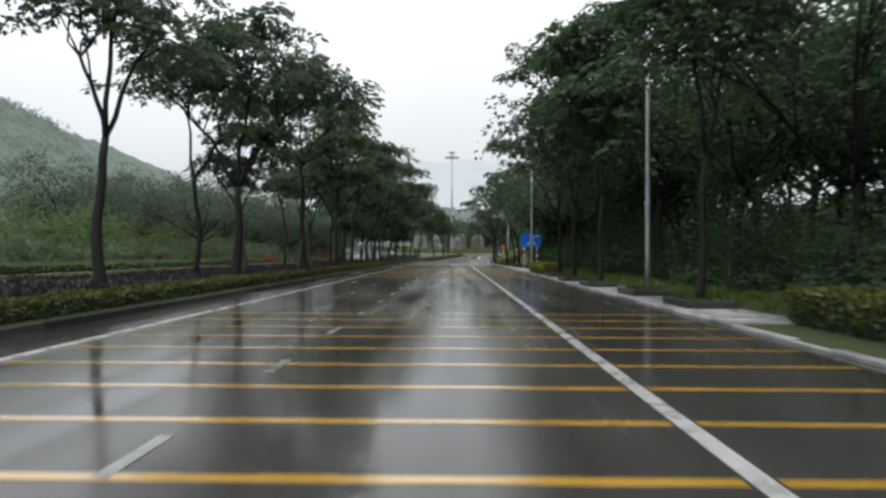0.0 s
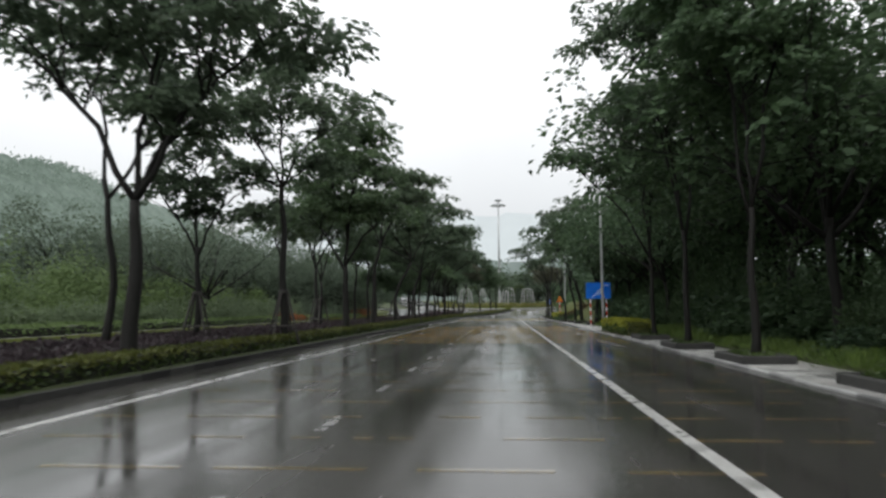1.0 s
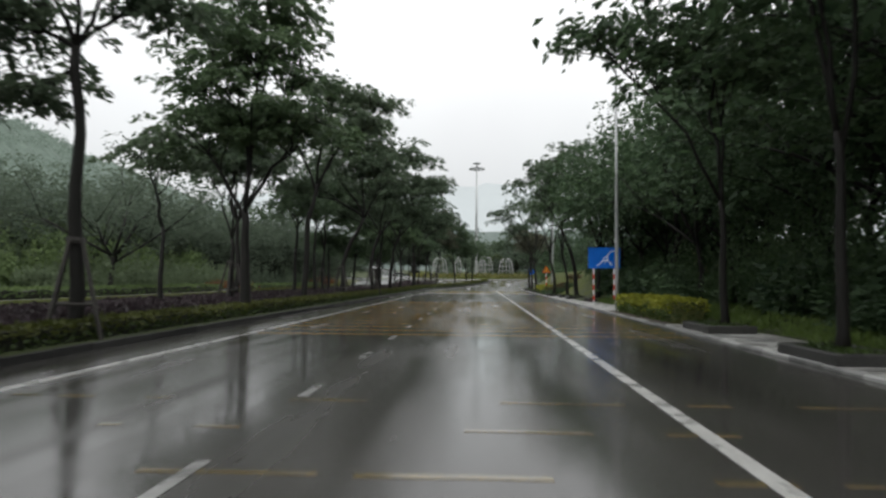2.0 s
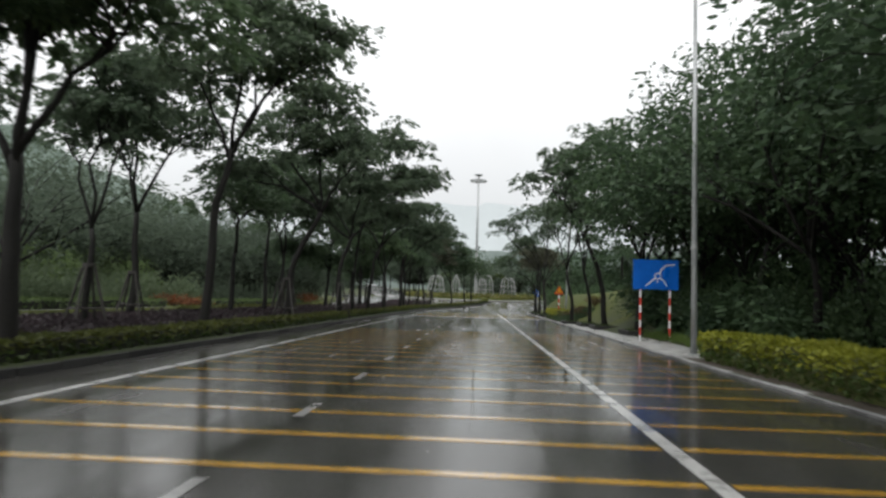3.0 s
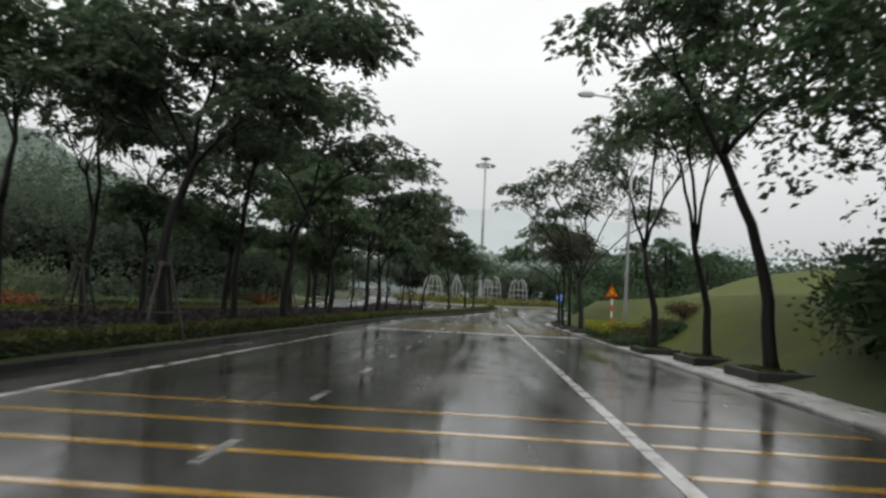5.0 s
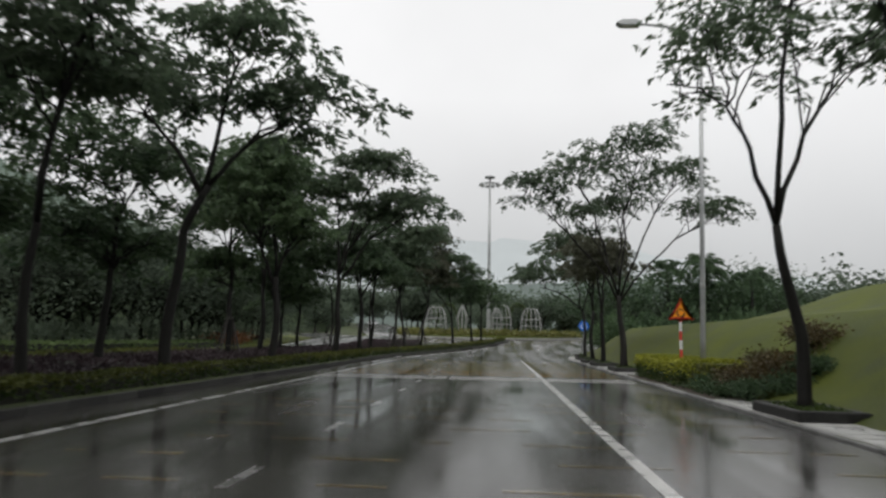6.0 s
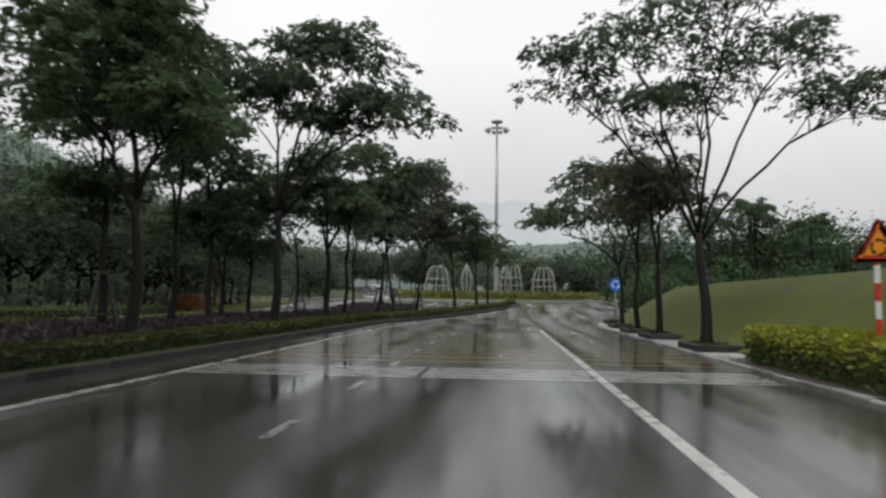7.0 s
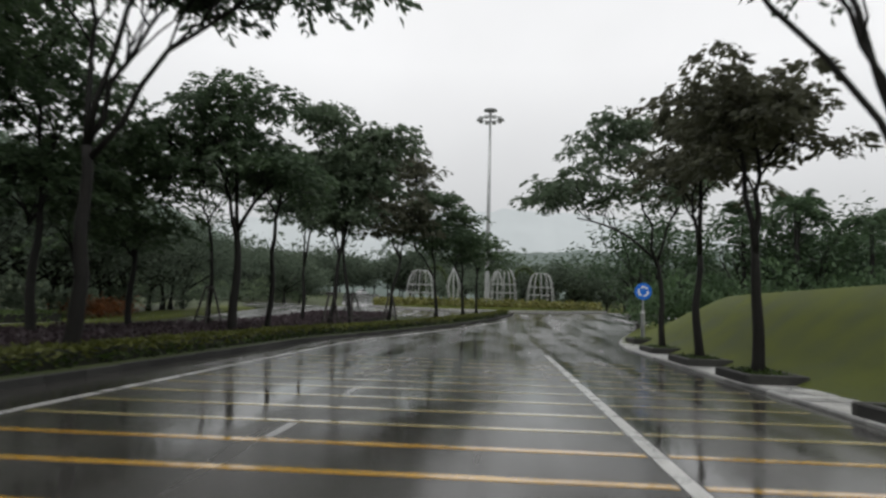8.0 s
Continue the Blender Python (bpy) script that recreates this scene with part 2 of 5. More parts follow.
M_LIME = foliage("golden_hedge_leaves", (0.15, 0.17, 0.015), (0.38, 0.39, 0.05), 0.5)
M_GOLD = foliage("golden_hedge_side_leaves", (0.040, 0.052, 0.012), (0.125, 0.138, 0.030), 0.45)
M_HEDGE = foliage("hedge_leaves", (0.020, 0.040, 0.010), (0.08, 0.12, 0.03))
M_PURPLE = foliage("purple_bedding_leaves", (0.024, 0.018, 0.021), (0.072, 0.052, 0.058))
M_BRUSH = foliage("bright_scrub_leaves", (0.075, 0.115, 0.045), (0.150, 0.210, 0.080), 0.8, 0.4)
M_SCRUB = foliage("dull_scrub_leaves", (0.082, 0.120, 0.056), (0.148, 0.200, 0.092), 0.8, 0.45)
# scrub leaves made paler than their own green, as mist in the colour
M_HAZESCRUB = foliage("haze_paled_scrub_leaves", (0.098, 0.132, 0.080), (0.152, 0.196, 0.112), 0.9, 0.5)
# leaves of the distant woods, greyed and lightened to paint in rain haze
M_HAZELEAF = foliage("haze_paled_far_leaves", (0.078, 0.106, 0.078), (0.118, 0.152, 0.104), 0.85, 0.5)
M_GRASS = foliage("long_grass", (0.045, 0.082, 0.017), (0.130, 0.190, 0.042), 0.5)
M_FLAME = foliage("orange_shrub_leaves", (0.10, 0.038, 0.016), (0.27, 0.095, 0.03))
M_RUST = foliage("rust_red_shrub_leaves", (0.045, 0.035, 0.015), (0.13, 0.095, 0.04))
# flower yellow dulled, with the rain haze put into its colour
M_FLOWER = foliage("yellow_flower_bed", (0.10, 0.11, 0.03), (0.27, 0.255, 0.08))
# near-black hedge core: the shade inside the hedge put into its colour
M_CORE = surface("hedge_inner_shade", (0.008, 0.010, 0.006), (0.02, 0.022, 0.012), (0.8, 0.9), 20, 3, 0.3)
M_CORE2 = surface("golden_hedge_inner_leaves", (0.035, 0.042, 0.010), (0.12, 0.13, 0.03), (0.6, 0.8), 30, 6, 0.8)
# backdrops that glow in the mist's colour, without any mist in the air
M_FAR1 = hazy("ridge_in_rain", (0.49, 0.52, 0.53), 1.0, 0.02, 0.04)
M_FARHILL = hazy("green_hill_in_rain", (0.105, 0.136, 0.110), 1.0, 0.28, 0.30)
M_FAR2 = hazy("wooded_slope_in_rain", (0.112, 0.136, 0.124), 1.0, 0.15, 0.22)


# ---- mesh building ----
class Geo:
    """Collects vertices and faces for one mesh."""

    def __init__(self):
        self.v, self.f = [], []

    def add(self, verts, faces):
        n = len(self.v)
        self.v.extend(verts)
        self.f.extend([tuple(i + n for i in f) for f in faces])

    def box(self, x0, x1, y0, y1, z0, z1, chamfer=0.0):
        c = chamfer
        low = [(x0, y0, z0), (x1, y0, z0), (x1, y1, z0), (x0, y1, z0)]
        mid = [(x0, y0, z1 - c), (x1, y0, z1 - c), (x1, y1, z1 - c), (x0, y1, z1 - c)]
        top = [(x0 + c, y0 + c, z1), (x1 - c, y0 + c, z1), (x1 - c, y1 - c, z1), (x0 + c, y1 - c, z1)]
        rings = [low, mid, top] if c else [low, top]
        verts = [p for ring in rings for p in ring]
        faces = [(3, 2, 1, 0)]
        for k in range(len(rings) - 1):
            for i in range(4):
                j = (i + 1) % 4
                faces.append((4 * k + i, 4 * k + j, 4 * k + 4 + j, 4 * k + 4 + i))
        e = 4 * (len(rings) - 1)
        faces.append((e, e + 1, e + 2, e + 3))
        self.add(verts, faces)

    def tube(self, points, radii, sides=6):
        pts = [Vector(p) for p in points]
        verts, faces = [], []
        for k, p in enumerate(pts):
            way = (pts[min(k + 1, len(pts) - 1)] - pts[max(k - 1, 0)]).normalized()
            a = way.cross(Vector((0.31, 0.95, 0.05)) if abs(way.y) < 0.9 else Vector((1, 0, 0))).normalized()
            b = way.cross(a)
            for s in range(sides):
                w = 2 * math.pi * s / sides
                q = p + (a * math.cos(w) + b * math.sin(w)) * radii[k]
                verts.append(tuple(q))
        for k in range(len(pts) - 1):
            for s in range(sides):
                t = (s + 1) % sides
                faces.append((k * sides + s, k * sides + t, k * sides + sides + t, k * sides + sides + s))
        faces.append(tuple(range(sides - 1, -1, -1)))
        faces.append(tuple((len(pts) - 1) * sides + s for s in range(sides)))
        self.add(verts, faces)

    def lathe(self, profile, sides=16, centre=(0, 0, 0)):
        cx, cy, cz = centre
        verts = [(cx + r * math.cos(2 * math.pi * s / sides), cy + r * math.sin(2 * math.pi * s / sides), cz + z) for r, z in profile for s in range(sides)]
        faces = [(k * sides + s, k * sides + (s + 1) % sides, (k + 1) * sides + (s + 1) % sides, (k + 1) * sides + s) for k in range(len(profile) - 1) for s in range(sides)]
        faces.append(tuple(range(sides - 1, -1, -1)))
        faces.append(tuple((len(profile) - 1) * sides + s for s in range(sides)))
        self.add(verts, faces)

    def prism(self, outline, y0, y1):
        """A plate with an outline in x and z, from y0 to y1."""
        n = len(outline)
        verts = [(x, y0, z) for x, z in outline] + [(x, y1, z) for x, z in outline]
        faces = [tuple(range(n)), tuple(range(2 * n - 1, n - 1, -1))]
        faces += [(i, i + n, (i + 1) % n + n, (i + 1) % n) for i in range(n)]
        self.add(verts, faces)

    def mesh(self, name, m, soft=False):
        me = bpy.data.meshes.new(name)
        me.from_pydata(self.v, [], self.f)
        me.materials.append(m)
        if soft:
            me.shade_smooth()
        return me

    def make(self, name, m, parent=None, label="", soft=False, kind="", category="", group=""):
        ob = new(name, self.mesh(name, m, soft))
        ob.parent = parent
        return tagged(ob, label, category, group, kind)


def thing(name, place, label, category, group="", kind=""):
    ob = new(name)
    ob.empty_display_size = 0.2
    ob.matrix_basis = place if isinstance(place, Matrix) else Matrix.Translation(place)
    return tagged(ob, label, category, group, kind)


def leaves(centres, ways, lengths, widths, rng, name, m, parent=None, kind="", label="", category="", facing=None):
    """One mesh of many leaf blades, each a folded four-sided blade from its root along its way."""
    n = len(centres)
    ways = ways / np.linalg.norm(ways, axis=1, keepdims=True)
    other = rng.normal(size=(n, 3)) if facing is None else facing
    side = np.cross(ways, other)
    side /= np.linalg.norm(side, axis=1, keepdims=True) + 1e-9
    up = np.cross(side, ways)
    L, W = lengths[:, None], widths[:, None]
    v = np.empty((n, 4, 3))
    v[:, 0] = centres
    v[:, 1] = centres + ways * L * 0.5 + side * W * 0.5 + up * W * 0.18
    v[:, 2] = centres + ways * L - up * W * 0.25
    v[:, 3] = centres + ways * L * 0.5 - side * W * 0.5 + up * W * 0.18
    me = bpy.data.meshes.new(name)
    me.vertices.add(4 * n)
    me.vertices.foreach_set("co", v.reshape(-1))
    me.loops.add(4 * n)
    me.loops.foreach_set("vertex_index", np.arange(4 * n, dtype=np.int32))
    me.polygons.add(n)
    me.polygons.foreach_set("loop_start", np.arange(0, 4 * n, 4, dtype=np.int32))
    me.update(calc_edges=True)
    me.materials.append(m)
    ob = new(name, me)
    ob.parent = parent
    return tagged(ob, label, category, "", kind)


def ease(a, b, t):
    u = min(max((t - a) / (b - a), 0.0), 1.0)
    return u * u * (3 - 2 * u)


# ---- plan: the street runs along +y, its crown at z = 0 ----
KERB_R, KERB_L = 4.6, -6.28
HUB = (-1.0, 141.0)


def rise(y):
    return 1.3 * ease(92, 140, y)


def bend(y):
    return 8.0 * ease(86, 126, y)


def lie(x, y):
    """Height of the open ground beside the roads."""
    z = 0.14 + rise(y)
    if x > KERB_R + bend(y):
        z -= 0.09
        d = x - bend(y) * 0.6
        z += 2.02 * ease(5.4, 8.9, d) * ease(42, 57, y) * (1 - ease(88, 112, y)) + 0.9 * ease(9, 26, x) * (1 - ease(30, 55, y))
        z += 1.5 * ease(9.5, 14.5, x) * ease(54, 64, y) * (1 - ease(70, 82, y)) + 0.5 * ease(10, 22, x) * ease(70, 82, y) * (1 - ease(90, 110, y))
        z += 6 * ease(40, 160, x)
    z += 3.5 * ease(160, 290, y)
    if x < -20:
        z += 3.0 * ease(-29, -90, x)
        z += 0.5 * noise.noise((x * 0.12, y * 0.12, 0)) * ease(-24, -40, x)
    return z


# ---- the ground, one sheet to the horizon ----
def ground_sheet():
    ys = [-3000, -600, -150, -60] + [-40 + 2.5 * k for k in range(101)] + [225, 260, 320, 450, 900, 3000]
    inner = [-20.2, -20.19, -12.81, -12.8, "L1", "L0", "R0", "R1"]
    xs = [-3000, -900, -400, -220, -170] + [-140 + 4 * k for k in range(30)] + inner + [5.4, 6.4, 7.4, 8.4, 9.4, 10.4, 11.6, 13, 15, 18, 22, 27, 34, 44, 60, 90, 140, 220, 400, 900, 3000]
    v, f = [], []
    for y in ys:
        s = bend(y)
        for x in xs:
            if x == "L1":
                p = (KERB_L + s - 0.01, lie(KERB_L, y))
            elif x == "L0":
                p = (KERB_L + s, rise(y) - 0.35)
            elif x == "R0":
                p = (KERB_R + s, rise(y) - 0.35)
            elif x == "R1":
                p = (KERB_R + s + 0.01, lie(KERB_R + s + 0.02, y))
            elif x in (-20.19, -12.81):
                p = (x, rise(y) - 0.35)
            else:
                q = x + s * (1 - ease(20, 60, x)) if x > 0 else x
                p = (q, lie(q, y))
            z = p[1]
            d = math.hypot(p[0] - HUB[0], y - HUB[1])
            if d < 27:
                z = min(z, rise(y) - 0.35)
            v.append((p[0], y, z))
    n = len(xs)
    for j in range(len(ys) - 1):
        for i in range(n - 1):
            f.append((j * n + i, j * n + i + 1, j * n + n + i + 1, j * n + n + i))
    g = Geo()
    g.add(v, f)
    ob = g.make("ground", M_GROUND, kind="structure", label="rough green ground soaked by rain", soft=True)
    ob.data.materials.append(M_LAWN)
    for p in ob.data.polygons:
        c = p.center
        if c.x > 5 and c.y > 51 or c.x < -19 and c.x > -26:
            p.material_index = 1
    return ob


ground_sheet()


def slab(g, edge0, edge1, y0, y1, step, thick=0.3):
    """A road slab between two edges that are functions of y."""
    n = int(round((y1 - y0) / step))
    v, f = [], []
    for k in range(n + 1):
        y = y0 + (y1 - y0) * k / n
        a, b, z = edge0(y), edge1(y), rise(y)
        v += [(a, y, z - thick), (a, y, z), (b, y, z), (b, y, z - thick)]
    for k in range(n):
        for i in range(3):
            f.append((4 * k + i, 4 * k + i + 4, 4 * k + i + 5, 4 * k + i + 1))
    f += [(0, 1, 2, 3), (4 * n + 3, 4 * n + 2, 4 * n + 1, 4 * n)]
    g.add(v, f)


g = Geo()
slab(g, lambda y: KERB_L + bend(y), lambda y: KERB_R + bend(y), -60, 124, 2.0)
road = g.make("road", M_ROAD, kind="structure", label="dark wet asphalt carriageway shining with rain")
g = Geo()
slab(g, lambda y: -20.19, lambda y: -12.81, -60, 128, 2.0)
g.make("road_opposite", M_ROAD, kind="structure", label="wet asphalt carriageway beyond the planted median")


def ring_road():
    v, f = [], []
    n = 72
    for k in range(n):
        w = 2 * math.pi * k / n
        for r in (13.0, 26.0):
            x, y = HUB[0] + r * math.cos(w), HUB[1] + r * math.sin(w)
            v.append((x, y, rise(y) + 0.006))
        for r in (26.0, 13.0):
            x, y = HUB[0] + r * math.cos(w), HUB[1] + r * math.sin(w)
            v.append((x, y, rise(y) - 0.30))
    for k in range(n):
        a, b = 4 * k, 4 * ((k + 1) % n)
        for i in range(4):
            j = (i + 1) % 4
            f.append((a + i, a + j, b + j, b + i))
    g = Geo()
    g.add(v, f)
    g.make("road_roundabout", M_ROAD, kind="structure", label="wet asphalt ring of the roundabout")


ring_road()


def arm_road(name, x0, y0, x1, y1, w, lift=0.02):
    """A straight approach road from the ring outwards."""
    a, b = Vector((x0, y0)), Vector((x1, y1))
    side = Vector((-(b - a).y, (b - a).x)).normalized() * w / 2
    g = Geo()
    v, f = [], []
    for k in range(25):
        p = a.lerp(b, k / 24)
        z = max(lie(p.x, p.y), rise(p.y)) + lift if k else rise(p.y) + 0.002
        for q in (p - side, p + side):
            v.append((q.x, q.y, z))
        for q in (p + side, p - side):
            v.append((q.x, q.y, z - 1.2))
    for k in range(24):
        for i in range(4):
            j = (i + 1) % 4
            f.append((4 * k + i, 4 * k + j, 4 * k + 4 + j, 4 * k + 4 + i))
    g.add(v, f)
    g.make(name, M_ROAD, kind="structure", label="wet asphalt road leaving the roundabout")


arm_road("road_east", 22, 141, 90, 150, 9)
arm_road("road_west", -24, 141, -60, 150, 9)
arm_road("road_north", -17, 162, -44, 282, 10, 0.35)


# ---- painted markings, thin raised paint on the asphalt ----
def paint(name, x0, x1, y0, y1, m, step=4.0, label=""):
    g = Geo()
    n = max(1, int((y1 - y0) / step))
    v, f = [], []
    for k in range(n + 1):
        y = y0 + (y1 - y0) * k / n
        s, z = bend(y), rise(y)
        v += [(x0 + s, y, z - 0.002), (x0 + s, y, z + 0.005), (x1 + s, y, z + 0.005), (x1 + s, y, z - 0.002)]
    for k in range(n):
        for i in range(3):
            f.append((4 * k + i, 4 * k + i + 4, 4 * k + i + 5, 4 * k + i + 1))
    f += [(0, 1, 2, 3), (4 * n + 3, 4 * n + 2, 4 * n + 1, 4 * n)]
    g.add(v, f)
    return g.make(name, m, road, label)


paint("edge_line", -5.075, -4.925, -40, 112, M_WHITE, label="worn white edge line")
paint("lane_line", 1.58, 1.72, -40, 84, M_WHITE, label="solid white line beside the slow lane")
for k in range(34):
    y = -27.4 + 3.27 * k
    paint("lane_dash", -1.89, -1.79, y, y + 0.85, M_DASH, 1.0)

rng = np.random.default_rng(5)


def strip(y, worn, m=None):
    """One yellow rumble strip across the carriageway, in pieces where traffic has worn it."""
    spans = []
    x = -4.85
    if not worn:
        spans = [(-4.85, 1.55), (1.75, 4.3)]
    else:
        while x < 4.1:
            gap = rng.uniform(0.1, worn)
            run = rng.uniform(0.15, 1.2)
            spans.append((x + gap, min(x + gap + run, 4.2)))
            x += gap + run
    g = Geo()
    for a, b in spans:
        if b - a < 0.05:
            continue
        s, z, w = bend(y), rise(y), rng.uniform(0.022, 0.045) if worn > 0.3 else rng.uniform(0.052, 0.064)
        n = max(1, int((b - a) / 0.4))
        for k in range(n):
            p, q = a + (b - a) * k / n, a + (b - a) * (k + 1) / n
            e0, e1 = rng.uniform(-0.006, 0.006, 2)
            g.box(p + s, q + s, y - w + e0, y + w + e1, z - 0.003, z + 0.004)
    g.make("rumble_strip", m or (M_OLDYELLOW if worn else M_YELLOW), road)


for k in range(14):
    strip(-14.0 + 1.25 * k, 0)
for k in range(10):
    strip(3.7 + 1.25 * k, 0.9 if k < 7 else 1.8)
for k in range(19):
    strip(22.9 + 1.18 * k, 0)
for k in range(11):
    strip(46.5 + 1.2 * k, 1.6 if k < 8 else 0.9)
# from the fourth strip on, the wet sheen is painted into the yellow
for k in range(13):
    strip(68.5 + 1.07 * k, 0 if k < 8 else 0.25, M_YELLOW if k < 3 else M_SHEENYELLOW)
for k in range(5):
    g = Geo()
    y = 65.75 + 0.34 * k
    for a, b in ((-4.85, -1.2), (-1.1, 1.55), (1.75, 4.3)):
        g.box(a, b, y - 0.06, y + 0.06, -0.003, 0.004)
    g.make("white_bar", M_WHITE, road, "white transverse warning bar")


# ---- kerbs ----
def kerb_run(name, x, y0, y1, side, label, m=M_KERB, top=0.13):
    """A run of kerb stones a metre long, with open joints."""
    base = thing(name, (0, 0, 0), label, "kerb", kind="structure")
    g = Geo()
    g.box(0, 0.16 * side, -0.492, 0.492, -0.3, top, 0.02) if side > 0 else g.box(0.16 * side, 0, -0.492, 0.492, -0.3, top, 0.02)
    me = g.mesh("kerb_stone", m)
    y = y0
    while y < y1:
        if len(base.children) < 150:
            ob = new("kerb_stone", me)
            ob.parent = base
            slope = math.atan((bend(y + 1) - bend(y)))
            ob.matrix_basis = pose(x + bend(y + 0.5), y + 0.5, rise(y + 0.5) + rng.uniform(-0.006, 0.006), 0, 0, -math.degrees(slope))
        y += 1.0
    return base


kerb_run("kerb_right", KERB_R - 0.02, -14, 124, 1, "row of low pale wet concrete kerb stones beside the verge", M_KERB, 0.055)
kerb_run("kerb_median", KERB_L + 0.02, -6, 124, -1, "row of wet concrete kerb stones along the planted median", M_STONE)


def far_kerb():
    g = Geo()
    for k in range(150):
        y = -30 + k
        g.box(-20.36, -20.2, y + 0.01, y + 0.99, rise(y) - 0.3, rise(y) + 0.15, 0.02)
    g.make("kerb_opposite", M_KERB, kind="structure", label="pale kerb of the opposite carriageway")


far_kerb()


def island_kerb():
    g = Geo()
    for k in range(80):
        a, b = 2 * math.pi * k / 80, 2 * math.pi * (k + 0.94) / 80
        v = []
        for w in (a, b):
            for r, z in ((13.1, -0.3), (13.1, 0.2), (12.8, 0.2), (12.8, -0.3)):
                y = HUB[1] + r * math.sin(w)
                v.append((HUB[0] + r * math.cos(w), y, rise(y) + z))
        g.add(v, [(0, 1, 2, 3), (7, 6, 5, 4), (0, 4, 5, 1), (1, 5, 6, 2), (2, 6, 7, 3)])
    g.make("kerb_roundabout", M_KERB, kind="structure", label="kerb round the flower island")


island_kerb()


# ---- foliage shapes ----
def branch(g, tips, rng, p, way, length, radius, level, spread, up, fine=True):
    """A limb in four bent pieces that forks into thinner ones; its ends are kept as leaf tips."""
    pts, rad = [p.copy()], [radius]
    q, w = p.copy(), way.copy()
    n = 4
    for k in range(n):
        w = (w + Vector(rng.normal(size=3)) * 0.13 + Vector((0, 0, up * 0.1))).normalized()
        q = q + w * (length / n)
        pts.append(q.copy())
        rad.append(radius * (1 - 0.5 * (k + 1) / n))
    if fine or level < 3:
        step = 1 if fine else 2
        g.tube(pts[::step], rad[::step], 5 if level == 1 else 3)
    if level >= 3:
        tips.append(q)
        return
    if level == 2:
        tips.append(pts[2])
    kids = (0, 4, 3)[level]
    for k in range(kids):
        a = rng.uniform(0, 2 * math.pi)
        tilt = rng.uniform(0.5, 1.0) * spread
        side = w.orthogonal().normalized()
        side.rotate(Matrix.Rotation(a + 2.1 * k, 3, w))
        nw = (w * math.cos(tilt) + side * math.sin(tilt)).normalized()
        start = pts[-1] if k == 0 else pts[rng.integers(2, 4)]
        branch(g, tips, rng, start, nw, length * rng.uniform(0.55, 0.75), rad[-1] * 0.8, level + 1, spread, up, fine)


def sprays(ends, per_tip, size, flat, rng):
    """Layered, drooping sprays of leaves that fan out level from each twig's end."""
    rays = 5
    n = len(ends)
    each = max(4, per_tip // rays)
    az = (rng.uniform(0, 6.28, (n, 1)) + 2 * math.pi * (np.arange(rays) + rng.uniform(-0.3, 0.3, (n, rays))) / rays).reshape(-1)
    reach = size * rng.uniform(0.65, 1.3, n * rays)
    root = np.repeat(ends, rays, axis=0)
    root[:, 2] += rng.normal(size=len(root)) * size * flat * 0.35
    az, reach, root = np.repeat(az, each), np.repeat(reach, each), np.repeat(root, each, axis=0)
    m = len(az)
    u = rng.uniform(0.08, 1.0, m) ** 0.8
    out = np.stack([np.cos(az), np.sin(az), np.zeros(m)], 1)
    side = np.stack([-np.sin(az), np.cos(az), np.zeros(m)], 1)
    swing = rng.choice((-1.0, 1.0), m) * rng.uniform(0.2, 1.3, m)
    centres = root + out * (u * reach)[:, None] + side * (rng.normal(size=m) * 0.10 * size)[:, None]
    centres[:, 2] += 0.10 * size - flat * size * 0.9 * u ** 2 + rng.normal(size=m) * 0.09 * size
    ways = out + side * swing[:, None] + rng.normal(size=(m, 3)) * 0.25
    ways[:, 2] -= 0.15 + 0.5 * u
    return centres, ways


def tree_meshes(seed, height, fork, limbs, reach, spread, up, girth, per_tip, size, flat, lean, fill=0, fine=True):
    """Trunk-and-limbs mesh and crown mesh of one kind of tree."""
    rng = np.random.default_rng(seed)
    g, tips = Geo(), []
    pts, rad = [], []
    top = Vector((lean * fork, 0, fork))
    for k in range(7):
        u = k / 6
        wob = Vector((math.sin(u * 4 + seed) * 0.06, math.cos(u * 3.1 + seed) * 0.06, 0)) * min(fork, 3) * u
        pts.append(Vector((top.x * u * u, 0, top.z * u)) + wob)
        rad.append(girth * (1.35 - 0.6 * min(1, u * 3) if u < 0.34 else 0.75 - 0.2 * u))
    g.tube(pts, rad, 9 if fine else 6)
    for k in range(limbs):
        a = 2 * math.pi * (k + rng.uniform(-0.25, 0.25)) / limbs
        tilt = spread * rng.uniform(0.5, 1.15)
        way = Vector((math.cos(a) * math.sin(tilt) + lean * 0.3, math.sin(a) * math.sin(tilt), math.cos(tilt))).normalized()
        h = pts[-1] if k < 3 else pts[-2]
        branch(g, tips, rng, h, way, reach * rng.uniform(0.8, 1.15), girth * 0.42, 1, 0.75, up, fine)
    if fill:
        way = Vector((lean * 0.3, 0.05, 1)).normalized()
        branch(g, tips, rng, pts[-1], way, reach * 1.1, girth * 0.45, 1, 0.7, up, fine)
    zmax = max(t.z for t in tips)
    k = height / (zmax + 0.5)
    g.v = [tuple(Vector(p) * k) if not isinstance(p, Vector) else tuple(p * k) for p in g.v]
    ends = np.array([tuple(t * k) for t in tips])
    n = len(ends)
    if fine:
        centres, ways = sprays(ends, per_tip, size, flat, rng)
        return g.mesh("trunk", M_BARK, True), (centres, ways, rng)
    near = np.repeat(ends, per_tip, axis=0)
    off = rng.normal(size=near.shape)
    off *= (rng.uniform(0.15, 1, (len(near), 1)) ** 0.5) / np.linalg.norm(off, axis=1, keepdims=True)
    scale = np.repeat(rng.uniform(0.65, 1.25, n), per_tip)[:, None]
    off *= scale * np.array([size, size, size * flat])
    centres = near + off
